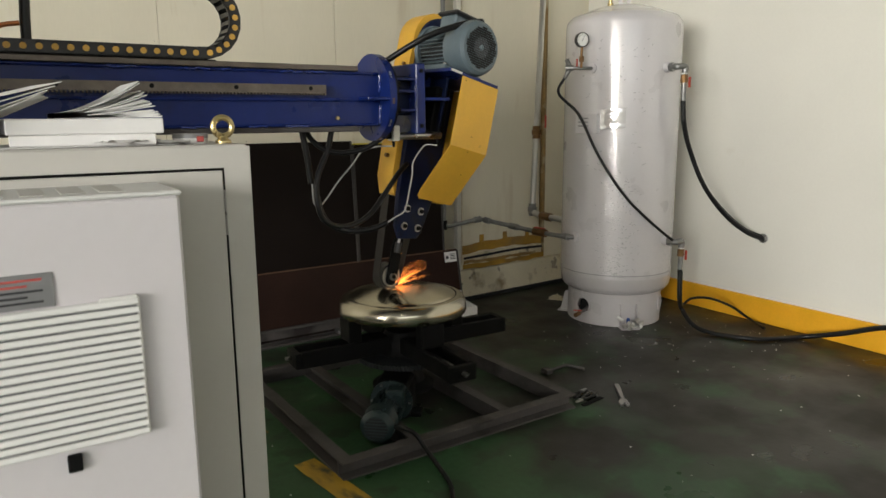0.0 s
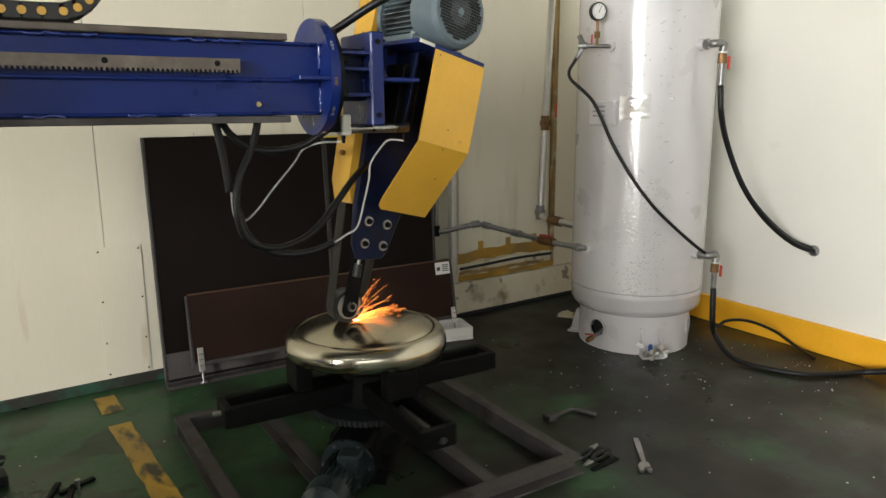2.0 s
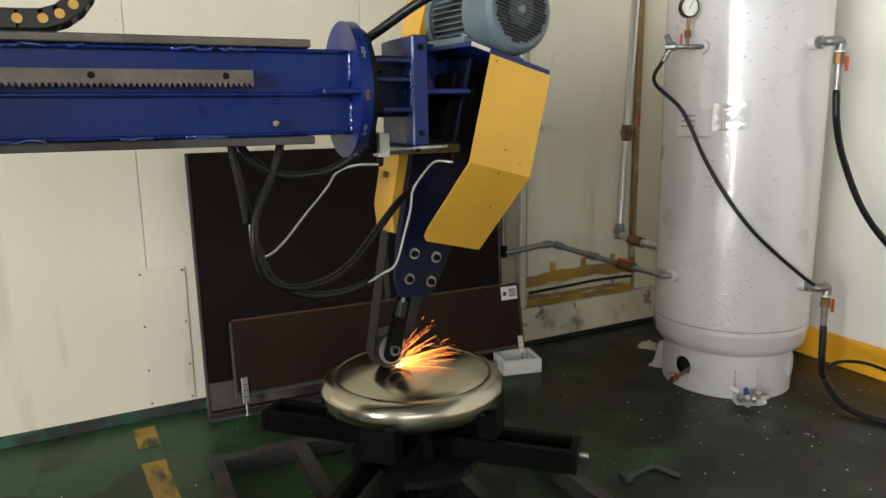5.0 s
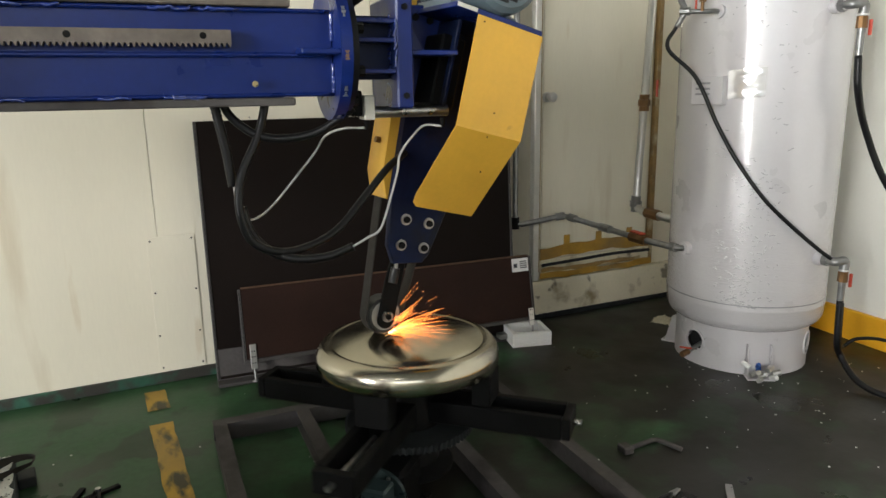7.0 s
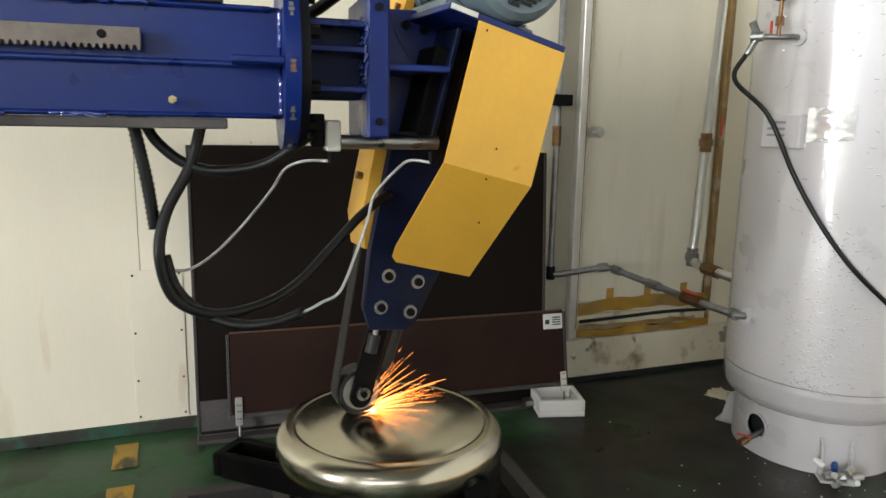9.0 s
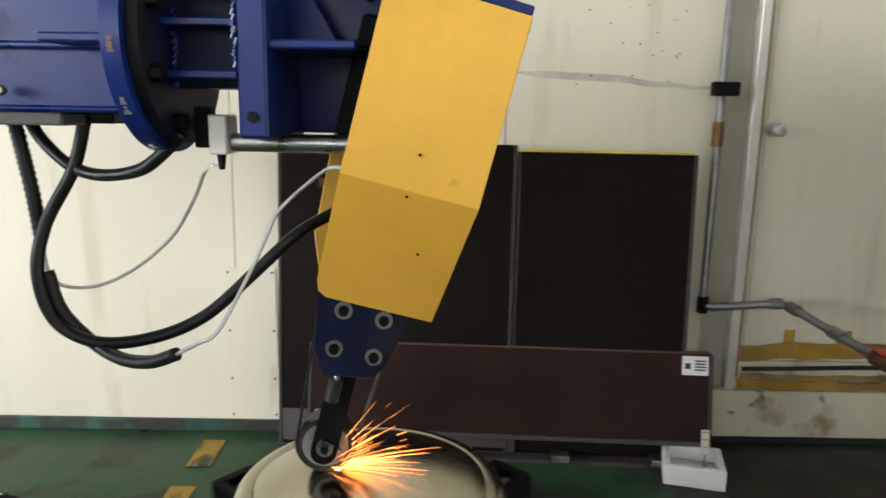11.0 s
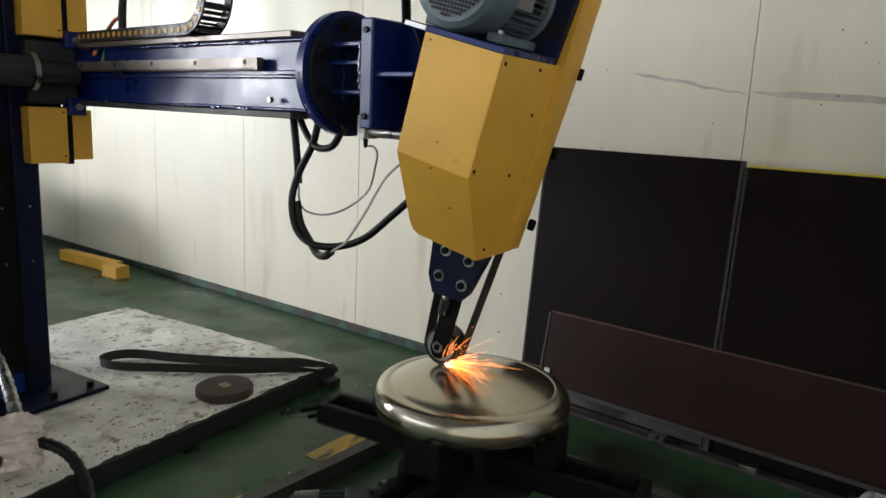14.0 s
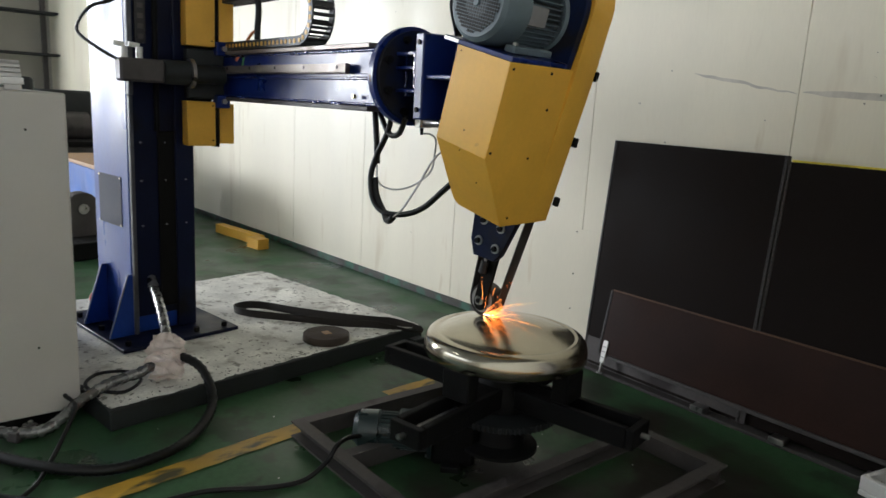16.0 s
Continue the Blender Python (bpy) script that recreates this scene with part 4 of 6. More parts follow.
def loose_belt():
    """A slack abrasive belt standing on its edge on the platform."""
    pts = [(0.66, 3.50), (0.55, 3.34), (0.42, 3.15), (0.22, 2.95), (0.03, 2.76), (-0.10, 2.70), (-0.15, 2.78), (-0.10, 2.88), (0.08, 3.00), (0.28, 3.16), (0.46, 3.34), (0.60, 3.52), (0.66, 3.55)]
    pts = [(-0.26 + (x + 0.15) * 1.07, y) for x, y in pts]
    line = smooth_line([(x, y, 0) for x, y in pts] + [(pts[0][0], pts[0][1], 0)], 6)[:-1]
    bm = bmesh.new()
    rings = []
    k = len(line)
    for i, p in enumerate(line):
        d = (line[(i + 1) % k] - line[i - 1]).normalized()
        n = Vector((-d.y, d.x, 0)) * 0.0015
        over = max(0, p.x - 0.46) * 0.35
        lo, hi = 0.103 - over * 0.4, 0.150 - over
        lean = n * 4
        rings.append([bm.verts.new(q) for q in (p - n + Vector((0, 0, lo)), p - n + lean + Vector((0, 0, hi)), p + n + lean + Vector((0, 0, hi)), p + n + Vector((0, 0, lo)))])
    for i in range(k):
        A, B = rings[i], rings[(i + 1) % k]
        for j in range(4):
            bm.faces.new((A[j], A[(j + 1) % 4], B[(j + 1) % 4], B[j]))
    bmesh.ops.recalc_face_normals(bm, faces=bm.faces)
    return tagged(part("abrasive_belt", bm, ABRASIVE), "slack dark abrasive belt lying on the platform", "abrasive belt")


loose_belt()


def belt_roll():
    t = thing("abrasive_roll", "flat coil of brown abrasive cloth on the platform", "abrasive roll", pose(0.50, 2.95, 0.102))
    pr = [(0.02, 0.0)]
    for k in range(11):
        r = 0.022 + 0.0095 * k
        pr += [(r, 0.040), (r + 0.0075, 0.040), (r + 0.0085, 0.037)]
    pr += [(0.128, 0.038), (0.130, 0.034), (0.130, 0.003), (0.127, 0.0), (0.02, 0.0)]
    part("coil", lathe(pr, 48), mat("brown_abrasive", (0.055, 0.040, 0.030), 0.8, vary=0.2, scale=30, bump=0.3), t)
    part("core_label", box((-0.028, -0.02, 0.0385), (0.028, 0.02, 0.0425), 0.001), WOOD, t, "small tan paper label")
    return t


belt_roll()


# ---- air receiver ----
TX, TY = 4.00, 3.48


def air_tank():
    t = thing("air_tank", "tall pale grey air receiver wrapped in clear film", "air tank", pose(TX, TY, 0))
    R = 0.393
    crown = [(0.0, 2.20)] + [(0.31 * k / 8, 2.20 - 0.075 * (k / 8) ** 2) for k in range(1, 9)]
    knuckle = [(0.31 + 0.083 * math.sin(radians(a)), 2.04 + 0.085 * math.cos(radians(a))) for a in range(15, 91, 15)]
    low = [(0.393, 0.352), (0.394, 0.347), (0.392, 0.341)] + [(0.31 + 0.081 * math.cos(radians(a)), 0.30 - 0.075 * math.sin(radians(a))) for a in range(15, 91, 15)] + [(0.2, 0.20), (0.0, 0.19)]
    part("shell", lathe(crown + knuckle + [(R, 1.70), (R, 1.2), (R, 0.7)] + low, 96), TANKFILM, t)
    # skirt with round hand holes
    bm = bmesh.new()
    seg, rows = 96, 12
    r0, h = 0.330, 0.265
    holes = [(184, 0.125), (301, 0.125), (64, 0.125)]

    def shift(a, z):
        for ha, hz in holes:
            da = ((a - ha + 180) % 360 - 180)
            u, v = radians(da) * r0, z - hz
            d = math.hypot(u, v)
            if d < 0.056:
                return True
        return False
    grid = [[bm.verts.new((r0 * math.cos(radians(360 * i / seg)), r0 * math.sin(radians(360 * i / seg)), h * j / rows)) for j in range(rows + 1)] for i in range(seg)]
    for i in range(seg):
        for j in range(rows):
            if not shift(360 * (i + 0.5) / seg, h * (j + 0.5) / rows):
                bm.faces.new((grid[i][j], grid[(i + 1) % seg][j], grid[(i + 1) % seg][j + 1], grid[i][j + 1]))
    skirt = part("skirt", bm, TANK, t)
    for ha, hz in holes:
        m = pose(0, 0, 0, 0, 0, ha) @ Matrix.Translation((r0 - 0.004, 0, hz)) @ pose(0, 0, 0, 0, 90, 0)
        part("hole_rim", lathe([(0.053, -0.004), (0.064, -0.004), (0.064, 0.0065), (0.053, 0.0065), (0.053, -0.004)], 28, m=m), TANK, skirt)
        part("hole_shade", lathe([(0.0, -0.03), (0.058, -0.03), (0.058, -0.028), (0.0, -0.028)], 24, m=m), MESHDARK, skirt)
    part("film_edge", lathe([(0.3925, 0.372), (0.3952, 0.373), (0.3952, 0.377), (0.3925, 0.378)], 96), ALU, t, "grey hem of the film wrap")
    # foot lugs
    for a in (241, 121, 1):
        m = pose(0, 0, 0, 0, 0, a)
        bm = box((0.326, -0.066, 0.0), (0.405, 0.066, 0.010), 0.002, m=m)
        for s in (-0.06, 0.052):
            slab([(0.328, 0.012), (0.385, 0.012), (0.352, 0.155), (0.335, 0.165), (0.328, 0.165)], 0.008, m @ Matrix.Translation((0, s + 0.008, 0)) @ XZ, 0.001, bm)
        part("foot_lug", bm, TANK, t)
    bm = bmesh.new()
    lug = Matrix.Translation((0.05, 0.05, 2.175)) @ pose(0, 0, 0, 0, 0, -45)
    rings = []
    for k in range(20):
        a = 2 * math.pi * k / 20
        rings.append([bm.verts.new(lug @ Vector((r * math.cos(a), y, 0.06 + r * math.sin(a)))) for r, y in ((0.018, -0.008), (0.042, -0.008), (0.042, 0.008), (0.018, 0.008))])
    for k in range(20):
        A, B = rings[k], rings[(k + 1) % 20]
        for j in range(4):
            bm.faces.new((A[j], A[(j + 1) % 4], B[(j + 1) % 4], B[j]))
    bmesh.ops.recalc_face_normals(bm, faces=bm.faces)
    part("lifting_lug", bm, TANK, t)
    part("relief_valve", lathe([(0.0, 2.15), (0.02, 2.15), (0.02, 2.21), (0.013, 2.215), (0.013, 2.25), (0.016, 2.255), (0.016, 2.29), (0.010, 2.30), (0.010, 2.325), (0, 2.325)], 16, m=pose(-0.084, 0.053, 0)), GOLDZINC, t, "brass safety valve")
    # data plate behind the film
    m = pose(0, 0, 0, 0, 0, 191)
    plate = part("data_plate", box((R - 0.02, -0.085, 1.335), (R + 0.028, 0.085, 1.465), 0.003, m=m), TANK, t, "raised metal data plate under the film")
    for k in range(3):
        part("print_bar", box((R + 0.0282, -0.06, 1.38 + 0.025 * k), (R + 0.0290, 0.02, 1.389 + 0.025 * k), 0, m=m), ALU, plate)

    def port(a, z, out):
        m = pose(0, 0, 0, 0, 0, a)
        return part("port", rod(m @ Vector((R - 0.02, 0, z)), m @ Vector((R + out, 0, z)), 0.032, seg=20), TANK, t)
    port(268, 1.757, 0.035)
    port(277, 0.607, 0.035)
    port(180, 0.622, 0.03)
    port(194, 1.757, 0.012)
    port(105, 0.66, 0.03)
    # clear film: loose folds bunched along the highlight to make its glints
    bm = bmesh.new()
    for k in range(330):
        low = k < 250
        a0 = random.gauss(223, 9 if low else 16)
        z0 = 0.37 + 0.68 * random.random() ** 1.3 if low else random.uniform(0.95, 1.95)
        ln, da = random.uniform(-0.012, 0.012), random.uniform(0.4, 3.2)
        r = random.uniform(0.0012, 0.0026)
        tube([((R + 0.0006) * math.cos(radians(a0 + da * i / 2)), (R + 0.0006) * math.sin(radians(a0 + da * i / 2)), z0 + ln * i / 2) for i in range(3)], r, 5, 2, bm)
    # a slack flap of film beside the data plate
    n = 12
    flap = [[bm.verts.new(((R + 0.003 + 0.012 * math.sin(math.pi * i / n) * (0.6 + 0.5 * noise.noise((i * 0.5, j * 0.5, 2)))) * math.cos(radians(204 + 24 * i / n)), (R + 0.003 + 0.012 * math.sin(math.pi * i / n) * (0.6 + 0.5 * noise.noise((i * 0.5, j * 0.5, 2)))) * math.sin(radians(204 + 24 * i / n)), 1.36 + 0.13 * j / n + 0.012 * i / n)) for j in range(n + 1)] for i in range(n + 1)]
    for i in range(n):
        for j in range(n):
            bm.faces.new((flap[i][j], flap[i + 1][j], flap[i + 1][j + 1], flap[i][j + 1]))
    tagged(part("film_wrinkle", bm, FILM, t, "film wrinkles bunched as glints along the tank's highlight"), kind="stuff")
    return t


# half metallic, so the film folds flash brighter than clear plastic
FILM = mat("half_metal_film", (0.85, 0.84, 0.86), 0.10, 0.5, vary=0.02, bump=0, coat=1.0, spec=0.9)
air_tank()


def on_tank(a, r, z):
    return Vector((TX + r * math.cos(radians(a)), TY + r * math.sin(radians(a)), z))


def gauge_set():
    t = thing("pressure_gauge", "round pressure gauge with brass cock and fittings on the tank", "pressure gauge")
    p = on_tank(194, 0.40, 1.757)
    side = Vector((-0.66, 0.75, 0))
    out = Vector((-0.97, -0.24, 0))
    q = p + out * 0.035
    e = q + side * 0.10 + out * 0.05
    part("nipple", tube([p, q, q + side * 0.03, e], 0.011, 10, 3, curve=False), ZINC, t)
    g = q + side * 0.040 + out * 0.020
    part("riser", rod(g, g + Vector((0, 0, 0.135)), 0.008), BRASS, t)
    part("cock", rod(g + Vector((0, 0, 0.04)), g + Vector((0, 0, 0.075)), 0.016, seg=8), BRASS, t)
    part("cock_lever", box((-0.005, -0.004, -0.035), (0.005, 0.004, 0.015), 0.002, m=Matrix.Translation(g + side * 0.028 + Vector((0, 0, 0.045)))), RED, t, "red lever")
    c = g + Vector((0, 0, 0.178))
    face = Vector((-0.22, -1.0, 0.0))
    m = Matrix.Translation(c) @ face.to_track_quat("Z", "Y").to_matrix().to_4x4() @ Matrix.Scale(0.82, 4)
    body = part("gauge_body", lathe([(0, -0.022), (0.055, -0.022), (0.058, -0.018), (0.058, 0.014), (0.054, 0.018), (0.050, 0.012), (0, 0.012)], 36, m=m), PLASTIC, t, "black gauge case")
    dial = part("dial", lathe([(0.0, 0.0122), (0.049, 0.0122), (0.049, 0.0135), (0, 0.0135)], 32, m=m), DIAL, t, "white dial with black marks")
    bm = bmesh.new()
    for k in range(21):
        box((-0.0008, 0.038, 0.0136), (0.0008, 0.045, 0.0142), 0, bm, m @ pose(0, 0, 0, 0, 0, -135 + 13.5 * k))
    part("dial_mark", bm, INK, dial)
    part("needle", box((-0.0015, -0.012, 0.0145), (0.0015, 0.037, 0.0158), 0, m=m @ pose(0, 0, 0, 0, 0, -25)), INK, dial)
    part("tee", rod(e - side * 0.025, e + side * 0.02, 0.019, seg=10), ZINC, t)
    part("valve_wheel", rod(e + Vector((0, 0, 0.015)), e + side * 0.02 + Vector((0, 0, 0.055)), 0.014, seg=8), ZINC, t)
    part("hose_tail", rod(e + Vector((0, 0, -0.01)), e + side * 0.03 + Vector((0, 0, -0.065)), 0.013, seg=10), ZINC, t)
    return e + side * 0.03 + Vector((0, 0, -0.06))


E0 = gauge_set()
hose("tank_hose", "thin black hose hanging across the front of the tank", [E0, E0 + Vector((-0.02, 0.03, -0.10)), on_tank(188, 0.47, 1.46), on_tank(201, 0.425, 1.24), on_tank(216, 0.415, 1.06), on_tank(233, 0.415, 0.90), on_tank(252, 0.415, 0.77), on_tank(269, 0.44, 0.665), on_tank(275, 0.475, 0.622)], 0.0095, RUBBER)


def outlet(name_label, a, z, drop):
    """Elbow, ball valve with a red lever, and a hose tail pointing down."""
    t = thing("ball_valve", name_label, "valve")
    p, q = on_tank(a, 0.42, z), on_tank(a, 0.485, z)
    d = on_tank(a + 14, 0.53, z) - q
    e = q + Vector((d.x, d.y, 0)).normalized() * 0.055
    part("elbow", tube([p, q, e, e - Vector((0, 0, 0.05))], 0.021, 14, 5), ZINC, t)
    part("union", rod(p, p.lerp(q, 0.5), 0.029, seg=8), ZINC, t)
    part("sealing_tape", rod(p.lerp(q, 0.52), p.lerp(q, 0.68), 0.0235, seg=16), LOUVRE, t, "white thread sealing tape")
    part("sealing_tape", rod(e - Vector((0, 0, 0.040)), e - Vector((0, 0, 0.048)), 0.0235, seg=16), LOUVRE, t, "white thread sealing tape")
    v = e - Vector((0, 0, 0.05))
    part("valve_body", rod(v, v - Vector((0, 0, 0.05)), 0.022, 0.024, seg=8), BRASS, t)
    part("lever", box((0.0, -0.008, -0.055), (0.010, 0.008, 0.012), 0.003, m=Matrix.Translation(v + Vector((0.034, -0.012, -0.025)))), RED, t, "red valve lever")
    part("sleeve", rod(v - Vector((0, 0, 0.05)), v - Vector((0, 0, 0.05 + drop)), 0.017, 0.015, seg=12), ZINC, t)
    return v - Vector((0, 0, 0.05 + drop - 0.005))


H1 = outlet("brass ball valve on the tank's upper outlet", 268, 1.757, 0.12)
H2 = outlet("brass ball valve on the tank's lower outlet", 277, 0.607, 0.10)
hose("air_hose", "thick black hose from the tank's upper valve into the wall", [H1, H1 + Vector((0.01, -0.01, -0.15)), (4.17, 3.01, 1.22), (4.275, 2.965, 0.985), (4.42, 2.90, 0.79), (4.58, 2.83, 0.655), (4.716, 2.775, 0.595)], 0.016, RUBBER)
hose("air_hose", "second black hose beside the first on the upper valve", [H1 + Vector((0.02, 0.02, 0)), H1 + Vector((0.035, 0.0, -0.16)), (4.185, 3.02, 1.23), (4.29, 2.985, 1.00), (4.435, 2.92, 0.81), (4.595, 2.85, 0.67), (4.718, 2.785, 0.61)], 0.011, RUBBER)
tagged(part("wall_ferrule", lathe([(0.012, -0.004), (0.033, -0.004), (0.033, 0.004), (0.012, 0.012)], 20, m=pose(RIGHT - 0.004, 2.78, 0.60, 0, -90, 0)), ZINC), "round metal ferrule where the hose enters the wall", "ferrule")
hose("air_hose", "black hose from the lower valve trailing across the floor", [H2, H2 + Vector((0.0, -0.01, -0.2)), (4.17, 3.00, 0.12), (4.145, 2.88, 0.04), (4.16, 2.74, 0.018), (4.26, 2.52, 0.018), (4.40, 2.43, 0.018), (4.566, 2.354, 0.020), (4.63, 2.13, 0.09), (4.665, 1.90, 0.18), (4.68, 1.5, 0.28), (4.69, 1.0, 0.33)], 0.016, RUBBER)
hose("air_hose", "thin black hose curling by the yellow skirting", [H2 + Vector((0.03, 0.01, -0.02)), H2 + Vector((0.03, 0, -0.22)), (4.28, 3.08, 0.12), (4.35, 3.06, 0.16), (4.47, 3.0, 0.155), (4.59, 2.91, 0.10), (4.66, 2.83, 0.03), (4.56, 2.62, 0.012)], 0.009, RUBBER)


# ---- pipes by the rear wall ----
def pipework():
    t = thing("riser_pipe", "galvanised riser pipe with brass unions feeding the tank", "pipe")
    rx = lambda z: 3.957 + 0.045 * (z - 1.25)  # the riser's lean is fitted to the camera's view
    part("pipe", tube([(rx(5.2), 4.34, 5.2), (rx(0.72), 4.34, 0.72), (3.932, 4.315, 0.675), (3.930, 4.26, 0.662), (3.91, 3.85, 0.660)], 0.024, 16, 1, curve=False), CHROME, t)
    for z in (1.325, 0.70):
        part("union", lathe([(0.0, -0.05), (0.030, -0.05), (0.030, -0.02), (0.037, -0.018), (0.037, 0.018), (0.030, 0.02), (0.030, 0.05), (0, 0.05)], 8, m=pose(rx(z), 4.34, z)), BRASS if z > 1 else ZINC, t)
    part("union", rod((3.928, 4.22, 0.662), (3.922, 4.10, 0.661), 0.034, seg=8), BRASS, t)
    part("valve_lever", box((3.995, 4.27, 1.36), (4.008, 4.285, 1.46), 0.003), RED, t, "red valve lever")
    u = thing("feed_pipe", "thin grey steel pipe running along the wall to the tank", "pipe")
    feed = [(3.112, 4.40, 5.2), (3.105, 4.40, 0.66), (3.113, 4.395, 0.632), (3.145, 4.39, 0.625), (3.40, 4.345, 0.665), (3.44, 4.315, 0.655), (3.525, 3.75, 0.622), (3.55, 3.51, 0.622), (3.57, 3.485, 0.622), (3.63, 3.48, 0.622)]
    part("pipe", tube(feed, 0.0165, 14, 1, curve=False), ZINC, u)
    for p, q in (((3.36, 4.352, 0.659), (3.41, 4.340, 0.664)), ((3.432, 4.32, 0.658), (3.447, 4.27, 0.652)), ((3.478, 4.06, 0.640), (3.490, 3.98, 0.636)), ((3.552, 3.50, 0.622), (3.556, 3.54, 0.622))):
        part("union", rod(p, q, 0.024, seg=10), ZINC, u)
    part("union", rod((3.105, 4.40, 1.30), (3.105, 4.40, 1.40), 0.024, seg=8), BRASS, u)
    part("union", rod((3.107, 4.40, 0.60), (3.107, 4.40, 0.67), 0.024, seg=8), BLACKSTEEL, u)
    part("valve_box", box((3.06, 4.345, 1.50), (3.16, 4.40, 1.555), 0.004), BLACKSTEEL, u)
    part("valve", rod((3.515, 3.82, 0.626), (3.530, 3.71, 0.622), 0.030, seg=8), BRASS, u, "brown brass valve")
    part("valve_lever", box((3.50, 3.72, 0.652), (3.535, 3.82, 0.660), 0.003), RED, u, "red valve lever")


pipework()


def door():
    d = thing("door_1", "closed cream door with a metal frame and yellow tape", "door", WALL, kind="structure")
    part("leaf", box((2.26, -0.004, 0.34), (3.09, 0.017, 2.42), 0.003), CREAM, d)
    part("frame_post", box((2.180, -0.045, 0.25), (2.222, 0.018, 2.50), 0.004), POST, d, "bright aluminium door post")
    part("frame_head", box((2.224, -0.045, 2.435), (3.16, 0.018, 2.475), 0.004), POST, d, "bright aluminium door head")
    part("frame_post", box((3.115, -0.02, 0.25), (3.15, 0.018, 2.428), 0.004), OLDTAPE, d, "door post wrapped in browned tape")
    part("post_return", box((2.2225, -0.03, 0.30), (2.236, 0.018, 2.434), 0.002), OLDTAPE, d, "browned edge of the door post")

    def ragged_tape(x0, x1, z0, z1, y, seed, sag, material=TAPE):
        """Tape pressed on by hand: wavy edges, a slight sag and a little thickness."""
        bm, n, rows = bmesh.new(), 36, []
        for i in range(n + 1):
            u = i / n
            lo = z0 + 0.016 * noise.noise((u * 7, seed, 0)) - sag * math.sin(math.pi * u)
            hi = z1 + 0.016 * noise.noise((u * 6, seed, 4)) - sag * math.sin(math.pi * u)
            yy = y + 0.004 * noise.noise((u * 9, seed, 8))
            rows.append([bm.verts.new(q) for q in ((x0 + (x1 - x0) * u, yy, lo), (x0 + (x1 - x0) * u, yy, hi), (x0 + (x1 - x0) * u, yy + 0.002, hi), (x0 + (x1 - x0) * u, yy + 0.002, lo))])
        for p, q in zip(rows, rows[1:]):
            for j in range(4):
                bm.faces.new((p[j], p[(j + 1) % 4], q[(j + 1) % 4], q[j]))
        bmesh.ops.recalc_face_normals(bm, faces=bm.faces)
        part("tape_strip", bm, material, d, "wrinkled strip of yellowed tape")

    ragged_tape(2.30, 3.16, 2.385, 2.412, -0.012, 1, 0.004)
    ragged_tape(2.24, 3.10, 0.375, 0.448, -0.030, 2, -0.018)
    ragged_tape(2.225, 3.11, 0.262, 0.300, -0.056, 3, 0.006)
    ragged_tape(2.24, 3.02, 0.300, 0.325, -0.048, 5, 0.004, OLDTAPE)
    for x in (2.43, 2.68, 2.93):
        part("tape_tab", box((x, -0.013, 0.440), (x + 0.045, -0.009, 0.515), 0.001), TAPE, d, "short tab of yellow tape")
    part("door_sill", box((2.237, -0.026, 0.294), (3.11, 0.018, 0.375), 0.002), GRIMY, d, "stained door sill")
    # dark tube set in the dark gap between the tapes
    part("sill_cable", tube([(2.25, -0.042, 0.345), (2.5, -0.045, 0.352), (2.8, -0.044, 0.360), (3.10, -0.04, 0.352)], 0.010, 8), PLATEDGE, d, "dark tube filling the gap between the sill tapes")
    part("plinth", box((2.11, -0.045, 0.03), (3.62, 0.018, 0.245), 0.003), GRIMY, d)
    part("plinth_foot", box((2.11, -0.049, 0.0), (3.62, 0.018, 0.029), 0.002), PLATEDGE, d, "grimy dark plinth foot")
    part("knob_rose", rod((2.285, -0.0042, 1.37), (2.285, -0.016, 1.37), 0.030, seg=24), CHROME, d)
    part("knob", lathe([(0.010, 0), (0.012, 0.03), (0.026, 0.04), (0.029, 0.055), (0.022, 0.070), (0.0, 0.074)], 24, m=Matrix.Translation((2.285, -0.016, 1.37)) @ pose(0, 0, 0, 90)), CHROME, d, "round steel door knob")
    return d


door()
part("wall_panel", box((2.06, 0.0, 0.055), (2.184, 0.0195, 5.2), 0.0015), CREAM, wall)
part("wall_panel", box((2.237, 0.0, 2.482), (3.62, 0.0195, 5.2), 0.0015), CREAM, wall)
part("wall_panel", box((3.152, 0.0, 0.235), (3.62, 0.0195, 2.481), 0.0015), CREAM, wall)


def repair_patch():
    t = thing("repair_sheet", "cream repair sheet screwed low onto the wall", "repair sheet", WALL)
    part("sheet", box((0.005, -0.004, 0.062), (0.225, -0.001, 0.75), 0.001), CREAM, t)
    for x in (0.02, 0.21):
        for z in (0.08, 0.25, 0.47, 0.73):
            bolt(t, (x, -0.004, z), (0, -1, 0), 0.005, 0.003, BLACKSTEEL, "screw")


repair_patch()
bm = bmesh.new()
for k in range(46):
    x, z = random.uniform(-2.5, 2.1), random.uniform(0.15, 2.4)
    if random.random() < 0.45:
        x, z = random.uniform(1.45, 1.95), random.uniform(1.5, 1.9)
    r = random.uniform(0.0012, 0.0032)
    box((x - r, -0.0016, z - r), (x + r, -0.0008, z + r), 0, bm)
tagged(part("wall_marks", bm, BASESTEEL, m=WALL), "dark screw holes and specks in the wall", "marks", kind="stuff")
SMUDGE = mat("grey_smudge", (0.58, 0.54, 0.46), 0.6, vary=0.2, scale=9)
bm = bmesh.new()
